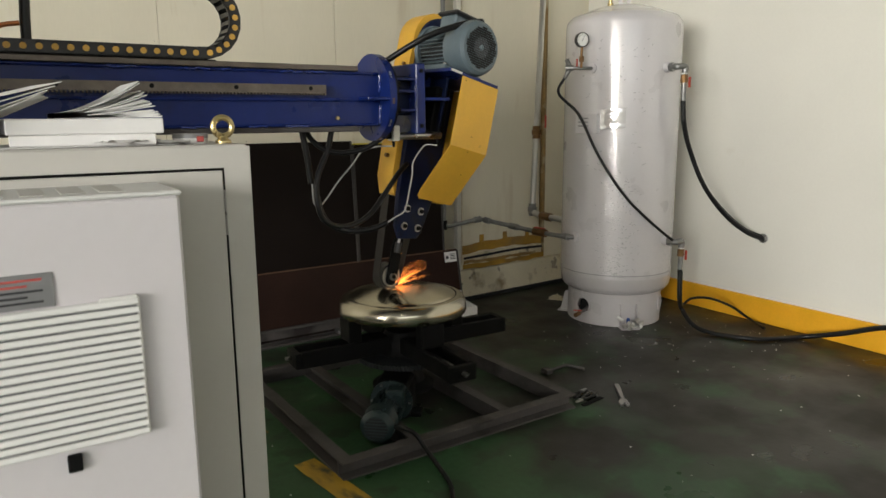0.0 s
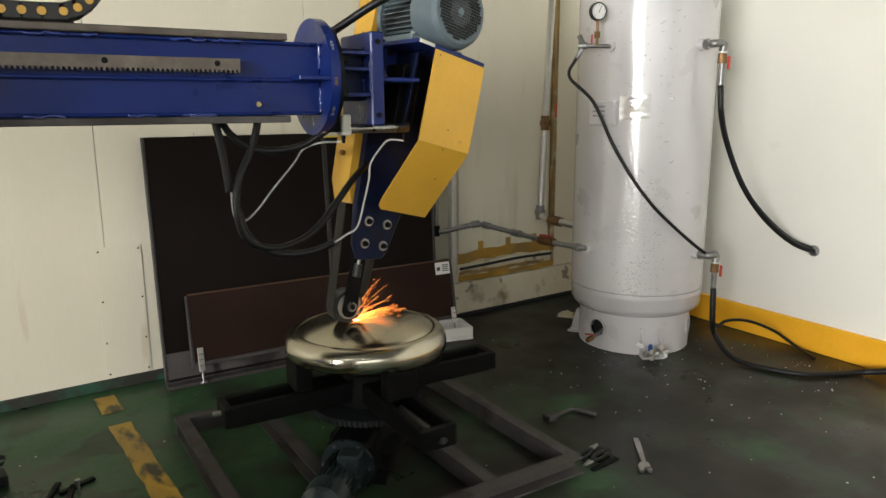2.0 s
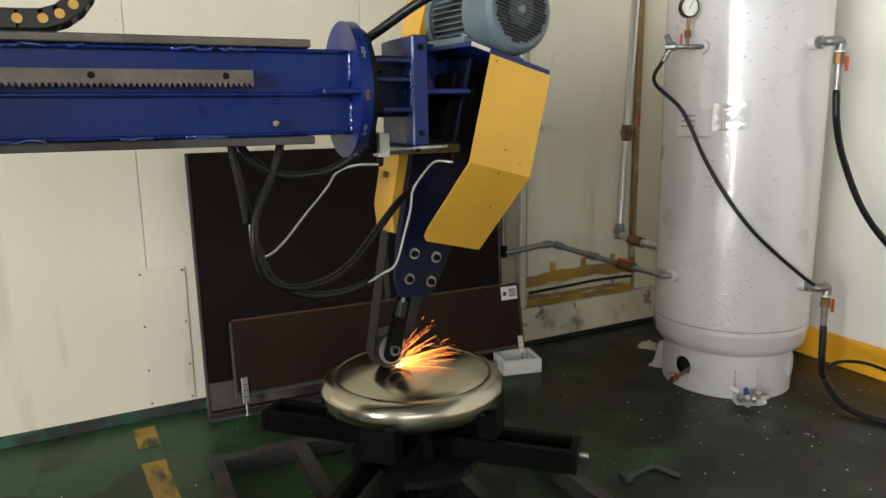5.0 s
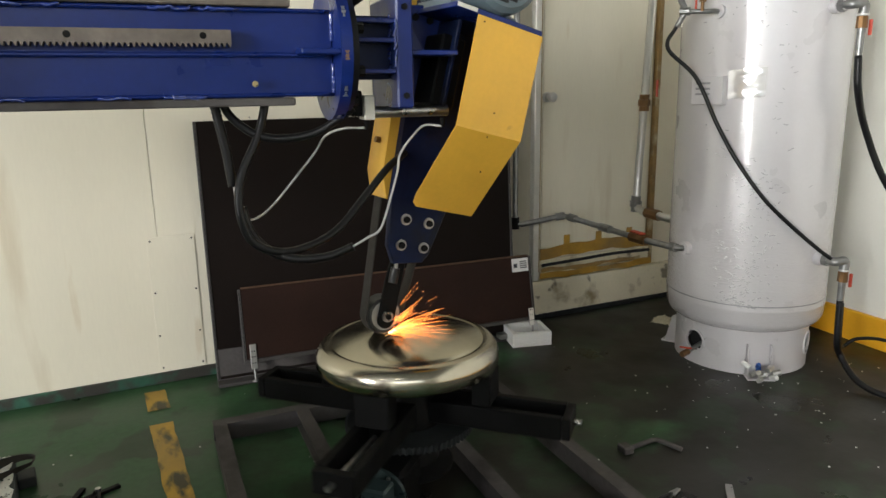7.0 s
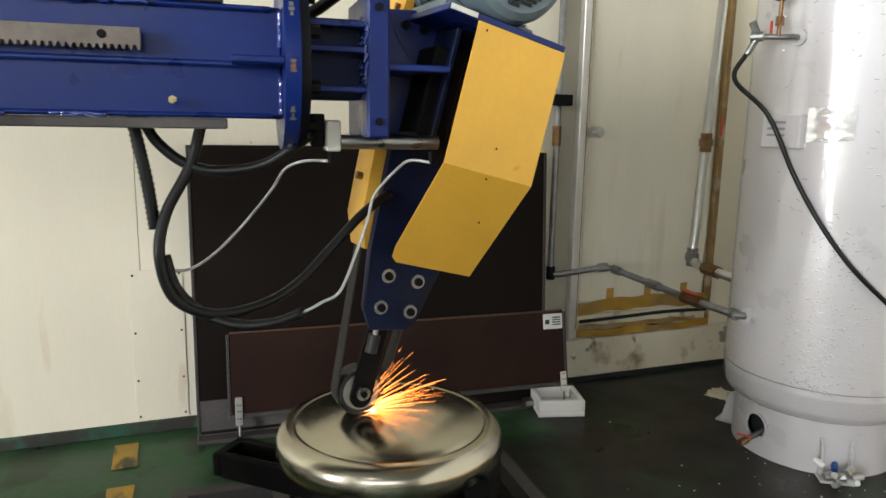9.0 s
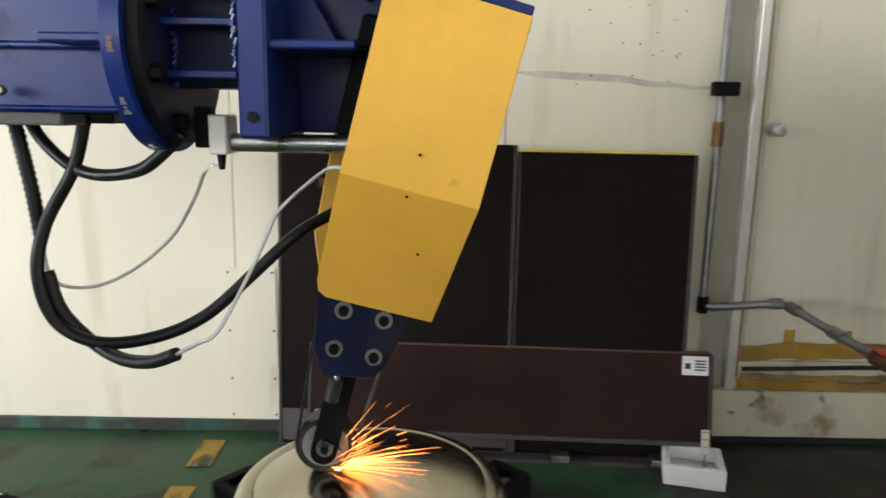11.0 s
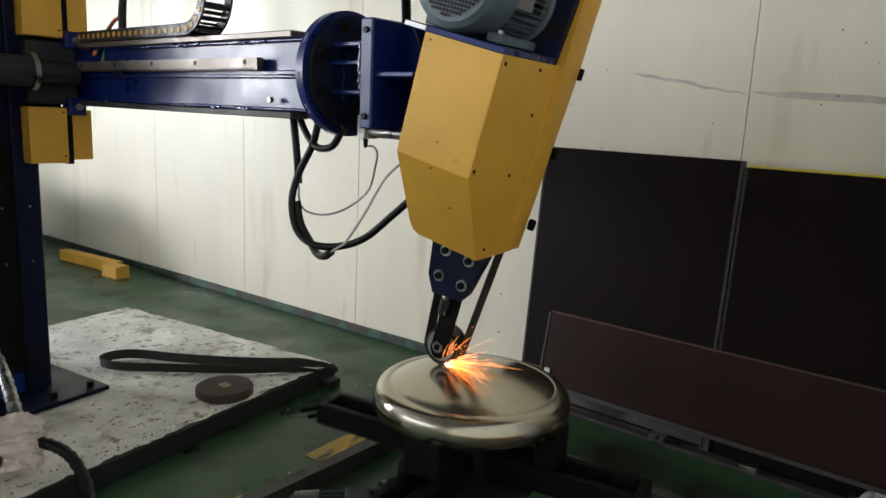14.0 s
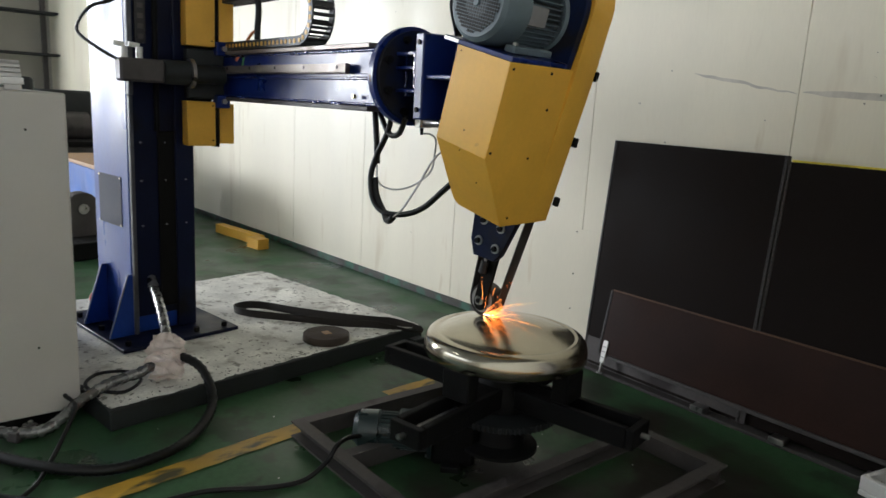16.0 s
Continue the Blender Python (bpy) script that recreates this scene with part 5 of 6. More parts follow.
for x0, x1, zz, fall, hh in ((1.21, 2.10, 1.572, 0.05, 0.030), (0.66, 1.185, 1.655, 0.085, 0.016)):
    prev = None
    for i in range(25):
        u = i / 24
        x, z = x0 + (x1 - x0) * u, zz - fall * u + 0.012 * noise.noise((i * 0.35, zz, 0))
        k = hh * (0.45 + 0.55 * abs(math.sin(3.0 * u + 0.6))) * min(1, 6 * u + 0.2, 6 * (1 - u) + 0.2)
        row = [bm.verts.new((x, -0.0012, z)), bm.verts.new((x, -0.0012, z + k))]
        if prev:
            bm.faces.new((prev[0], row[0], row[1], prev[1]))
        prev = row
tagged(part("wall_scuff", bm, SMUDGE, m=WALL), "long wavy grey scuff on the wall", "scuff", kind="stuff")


# ---- boards leaning on the wall ----
def leaning_board(name, label, x0, x1, z0, z1, y_top, y_low, material, edge=True, top_edge=None):
    t = thing(name, label, "board")
    lean = math.degrees(math.atan2(y_top - y_low, z1 - z0))
    h = math.hypot(z1 - z0, y_top - y_low)
    m = pose(x0, y_low, z0, -lean, 0, 0.5)
    w = x1 - x0
    part("sheet", box((0.014, -0.03, 0), (w - 0.014, 0, h), 0.002, m=m), material, t)
    for a, b in ((0, 0.0135), (w - 0.0135, w)):
        part("edge_strip", box((a, -0.034, 0), (b, 0.002, h), 0.002, m=m), BOARDEDGE, t, "grey perforated metal edge strip")
    bm = bmesh.new()
    for a in (0.0067, w - 0.0067):
        k = int(h / 0.024)
        for i in range(k):
            z = 0.012 + 0.024 * i
            box((a - 0.0018, -0.0352, z), (a + 0.0018, -0.0338, z + 0.011), 0, bm, m)
    tagged(part("perforation", bm, MESHDARK, t), kind="stuff")
    if top_edge:
        part("top_strip", box((0.014, -0.032, h + 0.0005), (w - 0.014, 0.001, h + 0.009), 0.001, m=m), top_edge, t, "bright yellow top edge")
    return t, m, w, h


RUSTEDGE = mat("raw_board_edge", (0.085, 0.042, 0.02), 0.7)
YELLOWEDGE = mat("yellow_edge", (0.75, 0.62, 0.05), 0.5)
leaning_board("leaning_panel", "large dark brown floor panel leaning against the wall", 1.325, 2.296, 0.02, 1.292, 4.318, 4.215, BOARD)
leaning_board("leaning_panel", "dark brown floor panel with a yellow top edge", 2.299, 3.01, 0.02, 1.266, 4.330, 4.235, BOARD, top_edge=YELLOWEDGE)
t, m, w, h = leaning_board("low_panel", "long low reddish-brown panel with white labels", 1.458, 3.117, 0.115, 0.463, 4.248, 4.178, REDBOARD, top_edge=RUSTEDGE)
lab = part("paper_label", box((w - 0.125, -0.0345, h - 0.085), (w - 0.02, -0.0305, h - 0.008), 0.0005, m=m), PAPER, t, "white printed paper label")
for k in range(4):
    part("print_bar", box((w - 0.075, -0.0356, h - 0.03 - 0.012 * k), (w - 0.03, -0.0347, h - 0.024 - 0.012 * k), 0, m=m), INK, lab)
part("print_blot", box((w - 0.115, -0.0356, h - 0.06), (w - 0.092, -0.0347, h - 0.037), 0, m=m), INK, lab)
for a, top in ((0.03, 0.075), (w - 0.042, 0.050)):
    cl = part("foot_clip", box((a, -0.038, -0.05), (a + 0.032, -0.0305, top), 0.002, m=m), CHROME, t, "pale metal levelling foot clip")
    for z in (-0.02, 0.012, 0.04):
        for q in (0.010, 0.022):
            part("clip_hole", box((a + q - 0.003, -0.0388, z - 0.003), (a + q + 0.003, -0.0381, z + 0.003), 0, m=m), MESHDARK, cl)
    part("foot_screw", rod(m @ Vector((a + 0.016, -0.034, -0.05)), m @ Vector((a + 0.016, -0.034, -0.105)), 0.006), STEEL, cl)
    part("foot_pad", rod(m @ Vector((a + 0.016, -0.034, -0.105)), m @ Vector((a + 0.016, -0.034, -0.112)), 0.018, seg=14), STEEL, cl)
part("bottom_rail", box((0.0, -0.03, -0.022), (w, -0.002, -0.0015), 0.002, m=m), BOARDEDGE, t, "perforated grey bottom rail")
t = thing("panel_skid", "grey metal skid under the leaning panels", "skid", pose(1.325, 4.205, 0, 0, 0, 0.5))
part("rail", box((0.0, -0.075, 0.0), (1.86, -0.005, 0.018), 0.003), BOARDEDGE, t)
part("kick_plate", box((0.0, 0.015, 0.0), (1.0, 0.022, 0.16), 0.002, m=pose(0, -0.035, 0.019, -4)), BASESTEEL, t)
for x in (0.75, 1.15, 1.55):
    part("clip", box((x, -0.09, 0.018), (x + 0.07, -0.03, 0.045), 0.003), STEEL, t)


# ---- control cabinet ----
def cabinet():
    t = thing("control_cabinet", "pale grey steel control cabinet with papers on top", "cabinet")
    x0, x1, y0, y1, z1 = -0.42, 0.645, 1.315, 1.663, 1.397
    part("body", box((x0, y0 + 0.0044, 0.05), (x1, y1, z1), 0.006), CABINET, t)
    rim = [(x0, 1.354), (0.594, 1.354), (0.594, 0.06), (x1, 0.06), (x1, z1 - 0.003), (x0, z1 - 0.003)]
    part("front_rim", slab(rim, 0.003, Matrix.Translation((0, y0 + 0.003, 0)) @ XZ, 0.001), CABINET, t)
    # black strips added to darken the shaded gap round the door
    part("gasket", box((x0 + 0.03, y0 + 0.0032, 1.346), (0.596, y0 + 0.0042, 1.356), 0), BLACKSTEEL, t, "black strip for the dark gap round the door")
    part("gasket", box((0.586, y0 + 0.0032, 0.09), (0.596, y0 + 0.0042, 1.3455), 0), BLACKSTEEL, t, "black strip for the dark gap round the door")
    part("cabinet_door", box((x0 + 0.03, y0 - 0.003, 0.09), (0.588, y0 + 0.003, 1.348), 0.002), CABINET, t)
    part("hinge", box((0.5885, y0 - 0.002, 1.22), (0.5925, y0 + 0.003, 1.31), 0.001), STEEL, t)
    part("plinth", box((x0 + 0.02, y0 + 0.02, 0), (x1 - 0.02, y1 - 0.02, 0.05), 0.003), BLACKSTEEL, t)
    for z in (0.35, 1.25):
        bolt(t, (x1, y0 + 0.2, z), (1, 0, 0), 0.005, 0.003, BLACKSTEEL, "screw")
    return t


cabinet()


def air_conditioner():
    t = thing("cabinet_air_conditioner", "pale cabinet air conditioner with a white louvred grille", "air conditioner")
    x0, x1, y0, y1 = -0.12, 0.463, 1.12, 1.311
    z0, z1 = 0.47, 1.325
    part("case", box((x0, y0, z0), (x1, y1, z1), 0.005), ACWHITE, t)
    top = part("top_lid", box((x0 - 0.002, y0 - 0.003, z1 + 0.0005), (x1 + 0.003, y1, z1 + 0.008), 0.003), LOUVRE, t)
    for k in range(9):
        part("vent_slot", box((x0 + 0.03 + 0.055 * k, y0 + 0.03, z1 + 0.0082), (x0 + 0.065 + 0.055 * k, y0 + 0.15, z1 + 0.0100), 0.0006), CABINET, top)
    gx0, gx1, gz0, gz1 = -0.05, 0.388, 0.934, 1.167
    frame_ = part("grille_frame", box((gx0, y0 - 0.008, gz0), (gx1, y0 - 0.001, gz1), 0.002), LOUVRE, t, "white plastic grille frame")
    # darker back plate puts the slats' shade into the gaps
    part("grille_back", box((gx0 + 0.006, y0 - 0.0095, gz0 + 0.006), (gx1 - 0.006, y0 - 0.0082, gz1 - 0.006), 0), ALU, frame_, "grey plate painting the shade between the louvres")
    n = 17
    for k in range(n):
        z = gz0 + 0.003 + (gz1 - gz0 - 0.014) * k / (n - 1)
        m = Matrix.Translation((0, y0 - 0.0098, z)) @ pose(0, 0, 0, -16)
        part("louvre", box((gx0 + 0.004, -0.009, 0.0), (gx1 - 0.003, 0.0, 0.0098), 0.0016, m=m), LOUVRE, frame_)
    part("grille_latch", box((gx1 - 0.06, y0 - 0.014, gz1 - 0.008), (gx1 - 0.004, y0 - 0.0085, gz1 + 0.006), 0.002), LOUVRE, frame_)
    sign = part("warning_plate", box((0.02, y0 - 0.0025, 1.169), (0.270, y0 - 0.0008, 1.222), 0.0004), ALU, t, "metallic warning plate with red and dark print")
    for k in range(5):
        part("print_bar", box((0.03, y0 - 0.0034, 1.177 + 0.0085 * k), (0.255 - 0.02 * (k % 2), y0 - 0.0027, 1.1805 + 0.0085 * k), 0), REDINK if k > 2 else INK, sign)
    part("power_switch", box((0.262, y0 - 0.010, 0.897), (0.283, y0 - 0.0005, 0.926), 0.002), BLACKSTEEL, t, "small black rocker switch")
    return t


air_conditioner()


def eye_bolt():
    t = thing("lifting_eye", "yellow-zinc lifting eye on the cabinet corner", "lifting eye", pose(0.618, 1.40, 1.3975))
    bm = bmesh.new()
    ring = [Vector((0.019 * math.cos(2 * math.pi * i / 20), 0, 0.033 + 0.019 * math.sin(2 * math.pi * i / 20))) for i in range(20)]
    rings = []
    for i, c in enumerate(ring):
        rad = (c - Vector((0, 0, 0.033))).normalized()
        rings.append([bm.verts.new(c + 0.0062 * (math.cos(w) * rad + math.sin(w) * Vector((0, 1, 0)))) for w in (2 * math.pi * k / 10 for k in range(10))])
    for i in range(20):
        A, B = rings[i], rings[(i + 1) % 20]
        for k in range(10):
            bm.faces.new((A[k], A[(k + 1) % 10], B[(k + 1) % 10], B[k]))
    bmesh.ops.recalc_face_normals(bm, faces=bm.faces)
    part("ring", bm, GOLDZINC, t)
    part("collar", lathe([(0, 0), (0.016, 0), (0.016, 0.005), (0.009, 0.011), (0.008, 0.014), (0, 0.014)], 20), GOLDZINC, t)


eye_bolt()
t = thing("tape_roll", "roll of white tape with a red patch on the cabinet", "tape roll", pose(0.56, 1.43, 1.3975))
part("roll", lathe([(0.022, 0), (0.034, 0), (0.034, 0.011), (0.022, 0.011), (0.022, 0)], 32), PAPER, t)
part("liner", lathe([(0.022, 0.0112), (0.0345, 0.0112), (0.0345, 0.020), (0.022, 0.020), (0.022, 0.0112)], 32), ALU, t, "grey upper band")
part("mark", box((0.004, -0.0355, 0.004), (0.018, -0.0325, 0.015), 0.001), REDINK, t)


def paper_pile():
    """Loose booklets with fanned pages."""
    t = thing("paper_stack", "untidy stack of manuals and loose papers with fanned pages", "papers", pose(0.365, 1.45, 1.398))
    z = 0.0
    for k, (w, d, hh, rz) in enumerate(((0.30, 0.20, 0.002, 7), (0.24, 0.18, 0.020, -3), (0.26, 0.18, 0.028, 1))):
        part("booklet", box((-w / 2, -d / 2, z), (w / 2, d / 2, z + hh), 0.002, m=pose(0, 0, 0, 0, 0, rz)), PAPER, t)
        z += hh + 0.0004
    for k in range(26):
        tip = 0.001 + 0.0013 * k + (0.006 if k > 8 else 0) + (0.007 if k > 16 else 0) + (0.012 if k > 22 else 0)
        bm = bmesh.new()
        n = 8
        rows = []
        for i in range(n + 1):
            u = i / n
            x = -0.05 + (0.180 - 0.0016 * k + 0.004 * math.sin(k * 2.3)) * u
            zz = z + 0.0003 * k + tip * u ** 1.7 + 0.0003
            rows.append([bm.verts.new((x, y, zz)) for y in (-0.085, 0.085)] + [bm.verts.new((x, y, zz + 0.0015)) for y in (0.085, -0.085)])
        for a, b in zip(rows, rows[1:]):
            for j in range(4):
                bm.faces.new((a[j], a[(j + 1) % 4], b[(j + 1) % 4], b[j]))
        for ring in (rows[0], rows[-1]):
            bm.faces.new(ring)
        bmesh.ops.recalc_face_normals(bm, faces=bm.faces)
        part("page", bm, PAPER, t)
    for k, (x, y, rz) in enumerate(((0.10, -0.04, 20), (0.13, -0.05, -12), (0.06, -0.07, 35))):
        bm = bmesh.new()
        n = 10
        g = [[bm.verts.new(pose(x, y, 0, 0, 0, rz) @ Vector((0.11 * (i / n - 0.5), 0.09 * (j / n - 0.5), 0.003 + 0.002 * k + 0.010 * abs(noise.noise((i * 0.35, j * 0.35, k * 3)))))) for j in range(n + 1)] for i in range(n + 1)]
        for i in range(n):
            for j in range(n):
                bm.faces.new((g[i][j], g[i + 1][j], g[i + 1][j + 1], g[i][j + 1]))
        part("crumpled_sheet", bm, PAPER, t)
    for k in range(4):
        m = Matrix.Translation((-0.15, -0.02 - 0.01 * k, 0.05 + 0.012 * k)) @ pose(0, 0, 0, 0, -24 + 3 * k, 6 * k - 8)
        part("loose_sheet", box((-0.15, -0.10, 0), (0.10, 0.10, 0.0015), 0.0004, m=m), PAPER, t)
    return t


paper_pile()


# ---- small gear motor under the turntable ----
def gear_motor():
    axis = Vector((0.66, 0.75, 0)).normalized()
    m = Matrix.Translation((1.565, 2.572, 0.10)) @ axis.to_track_quat("Z", "Y").to_matrix().to_4x4() @ Matrix.Scale(1.22, 4)
    t = thing("gear_motor", "small dark green gear motor lying in the base frame", "gear motor", m)
    part("fan_cowl", lathe([(0, -0.055), (0.045, -0.053), (0.064, -0.035), (0.066, 0.03), (0.062, 0.032), (0, 0.032)], 32), MOTORGREEN, t)
    bm = bmesh.new()
    for k in range(7):
        y = -0.036 + 0.012 * k
        ww = math.sqrt(max(0.0004, 0.043 ** 2 - y * y))
        box((-ww, y - 0.003, -0.0565), (ww, y + 0.003, -0.0535), 0, bm)
    part("vent_slot", bm, MESHDARK, t)
    part("body", lathe([(0, 0.032), (0.054, 0.032), (0.054, 0.20), (0, 0.20)], 28), MOTORGREEN, t)
    bm = bmesh.new()
    for k in range(22):
        box((0.053, -0.0015, 0.036), (0.063, 0.0015, 0.195), 0, bm, pose(0, 0, 0, 0, 0, 360 * k / 22))
    tagged(part("finned_barrel", bm, MOTORGREEN, t), kind="stuff")
    part("flange", lathe([(0, 0.20), (0.085, 0.20), (0.085, 0.213), (0, 0.213)], 32), MOTORGREEN, t)
    for k in range(6):
        a = radians(60 * k)
        part("flange_bolt", rod((0.075 * math.cos(a), 0.075 * math.sin(a), 0.199), (0.075 * math.cos(a), 0.075 * math.sin(a), 0.192), 0.006, seg=6), STEEL, t)
    part("gearbox", box((-0.07, -0.08, 0.214), (0.07, 0.07, 0.36), 0.012), BLACKSTEEL, t)
    w2l = m.inverted()
    c = (w2l.to_3x3() @ Vector((0, 0, 1))).normalized()
    s = c.cross(Vector((0, 0, 1)))
    bx = part("terminal_box", box((-0.035, -0.035, -0.03), (0.035, 0.035, 0.035), 0.006, m=Matrix.Translation(c * 0.05 - s * 0.035 + Vector((0, 0, 0.13)))), MOTORGREEN, t)
    part("warning_label", box((-0.018, -0.018, 0.0355), (0.018, 0.018, 0.0372), 0.0005, m=Matrix.Translation(c * 0.05 - s * 0.035 + Vector((0, 0, 0.13)))), PAPER, bx)
    part("mount_plate", box((-0.11, -0.012, 0), (0.11, 0.012, 0.06), 0.003, m=Matrix.Translation(-c * 0.075 + Vector((0, 0, 0.25)))), BLACKSTEEL, t)
    return t


gear_motor()
hose("power_cable", "black power cable from the gear motor over the frame", [(1.60, 2.50, 0.10), (1.615, 2.43, 0.115), (1.635, 2.37, 0.105), (1.65, 2.32, 0.06), (1.655, 2.22, 0.016), (1.62, 2.08, 0.012), (1.53, 1.90, 0.012), (1.45, 1.6, 0.012), (1.0, 1.1, 0.012)], 0.010, RUBBER)


# ---- small things on the floor ----
def foam_box():
    t = thing("foam_box", "small white foam tray on the floor", "foam box", pose(2.90, 4.03, 0, 0, 0, -11) @ Matrix.Scale(1.1, 4))
    bm = box((0, 0, 0), (0.21, 0.19, 0.02), 0.003)
    part("tray_base", bm, STYRO, t)
    for lo, hi in (((0, 0, 0.0205), (0.21, 0.022, 0.075)), ((0, 0.168, 0.0205), (0.21, 0.19, 0.075)), ((0, 0.0225, 0.0205), (0.022, 0.1675, 0.075)), ((0.188, 0.0225, 0.0205), (0.21, 0.1675, 0.075))):
        part("tray_wall", box(lo, hi, 0.004), STYRO, t)


foam_box()


def wrench():
    a, b = Vector((2.964, 2.464, 0)), Vector((2.80, 2.253, 0))
    d = (b - a)
    m = pose(a.x, a.y, 0.003, 0, 0, math.degrees(math.atan2(d.y, d.x)))
    t = thing("adjustable_wrench", "chrome adjustable wrench lying on the floor", "wrench", m)
    L = d.length
    part("handle", slab([(0, -0.011)] + [(0.02, -0.013), (L - 0.05, -0.010), (L - 0.05, 0.010), (0.02, 0.013), (0, 0.011)], 0.011, Matrix.Translation((0, 0, 0)), 0.002), STEEL, t)
    part("fixed_jaw", slab([(L - 0.052, -0.016), (L - 0.02, -0.030), (L + 0.022, -0.026), (L + 0.020, -0.010), (L - 0.012, -0.006), (L - 0.01, 0.020), (L - 0.05, 0.018)], 0.014, Matrix.Translation((0, 0, -0.001)), 0.002), STEEL, t)
    part("sliding_jaw", slab([(L - 0.005, 0.004), (L + 0.018, 0.006), (L + 0.020, 0.020), (L - 0.006, 0.026)], 0.012, Matrix(), 0.002), STEEL, t)
    part("adjusting_worm", rod((L - 0.03, 0.013, 0.007), (L - 0.012, 0.013, 0.007), 0.006), STEEL, t)


wrench()


def sledge():
    t = thing("bent_bar", "bent dark steel bar with a block end on the floor", "steel bar")
    part("bar", tube([(2.79, 2.82, 0.012), (2.925, 2.842, 0.012), (2.945, 2.835, 0.012), (2.98, 2.733, 0.012)], 0.010, 8, 1, curve=False), BASESTEEL, t)
    part("block", box((2.755, 2.795, 0.0), (2.80, 2.85, 0.03), 0.004), BASESTEEL, t)


sledge()


def pliers(m, name="pliers", label="dark pliers beside the base frame"):
    t = thing(name, label, "pliers", m)
    part("handle", tube([(0, 0, 0.008), (0.05, 0.012, 0.008), (0.11, 0.010, 0.008)], 0.007, 8, 4), RUBBER, t)
    part("handle", tube([(0, 0, 0.008), (0.05, -0.014, 0.008), (0.11, -0.018, 0.008)], 0.007, 8, 4), RUBBER, t)
    part("jaw", slab([(0, -0.013), (-0.045, -0.006), (-0.048, 0.006), (0, 0.013), (0.012, 0)], 0.01, Matrix.Translation((0, 0, 0.003))), STEEL, t)


pliers(pose(2.66, 2.42, 0, 0, 0, 15))
pliers(pose(2.74, 2.50, 0.0, 0, 0, -160), label="steel pliers with dark grips on the floor")
t = thing("black_strip", "flat black steel offcut on the floor", "steel offcut", pose(2.62, 2.37, 0, 0, 0, 8))
part("strip", box((0, -0.012, 0), (0.16, 0.012, 0.006), 0.001), BLACKSTEEL, t)
for k, (x, y, rz, ln) in enumerate(((0.72, 3.22, 70, 0.18), (0.80, 3.20, 78, 0.15), (0.78, 3.30, 25, 0.14))):
    t = thing("steel_offcut", "thin black steel offcut beside the platform", "steel offcut", pose(x, y, 0, 0, 0, rz), "offcuts")
    part("bar", box((0, -0.011, 0), (ln, 0.011, 0.012), 0.002), BLACKSTEEL, t)
t = thing("small_bolt", "small steel bolt standing on an offcut", "bolt", pose(0.845, 3.27, 0.0))
part("shank", rod((0, 0, 0), (0, 0, 0.05), 0.006), STEEL, t)
part("head", rod((0, 0, 0.05), (0, 0, 0.06), 0.011, seg=6), STEEL, t)

bm = bmesh.new()
for k in range(190):
    if k < 90:
        a, r = random.uniform(180, 330), random.uniform(0.36, 1.3)
        x, y = TX + r * math.cos(radians(a)), TY + r * math.sin(radians(a))
    else:
        x, y = random.uniform(0.6, 4.5), random.uniform(1.2, 4.1)
    if k % 6 == 0:
        x, y = random.gauss(4.38, 0.10), random.gauss(2.50, 0.10)
    if x > 4.6 or y > 4.25:
        continue
    s = random.uniform(0.0008, 0.0040)
    box((-s, -s * random.uniform(0.4, 1), 0.0005), (s, s, 0.0012 + s * 0.3), 0, bm, pose(x, y, 0, 0, 0, random.uniform(0, 180)))
tagged(part("floor_chips", bm, PAPER), "pale chips and crumbs scattered over the floor", "debris", kind="stuff")
t = thing("valve_parts", "cluster of small pipe fittings at the tank's foot", "fittings", pose(*on_tank(241, 0.40, 0.012)))
for k in range(9):
    a = random.uniform(0, 360)
    p = Vector((random.uniform(-0.05, 0.05), random.uniform(-0.045, 0.045), 0.012 + 0.018 * (k // 3)))
    q = p + Vector((0.040 * math.cos(radians(a)), 0.040 * math.sin(radians(a)), random.uniform(0, 0.02)))
    part("fitting", rod(p, q, random.uniform(0.011, 0.017), seg=8), (CHROME, CHROME, LOUVRE, CHROME, CHROME, HALLBLUE, CHROME, CHROME, LOUVRE)[k], t)
t = thing("drain_cock", "brass drain cock poking from the tank skirt hole", "valve")
part("pipe", rod(on_tank(186, 0.26, 0.115), on_tank(189, 0.42, 0.085), 0.011), ZINC, t)
part("cock", rod(on_tank(189, 0.41, 0.088), on_tank(189, 0.455, 0.08), 0.016, seg=8), BRASS, t)
part("lever", box((-0.004, -0.03, 0), (0.004, 0.03, 0.008), 0.002, m=Matrix.Translation(on_tank(189, 0.43, 0.108)) @ pose(0, 0, 0, 0, 0, 40)), RED, t)
t = thing("paper_scrap", "crumpled pale packaging beside the tank foot", "packaging", pose(3.97, 4.06, 0, 0, 0, 35))
bm = bmesh.new()
nn = 14
vs = [[bm.verts.new((0.14 * (i / nn - 0.5) * (1 + 0.4 * noise.noise((j * 0.6, 1, 0))), 0.12 * (j / nn - 0.5) * (1 + 0.5 * noise.noise((i * 0.6, 4, 0))), 0.004 + 0.06 * abs(noise.noise((i * 0.45, j * 0.45, 3))) * math.sin(math.pi * i / nn) ** 0.5 * math.sin(math.pi * j / nn) ** 0.5)) for j in range(nn + 1)] for i in range(nn + 1)]
for i in range(nn):
    for j in range(nn):
        bm.faces.new((vs[i][j], vs[i + 1][j], vs[i + 1][j + 1], vs[i][j + 1]))
part("sheet", bm, GRIMY, t)

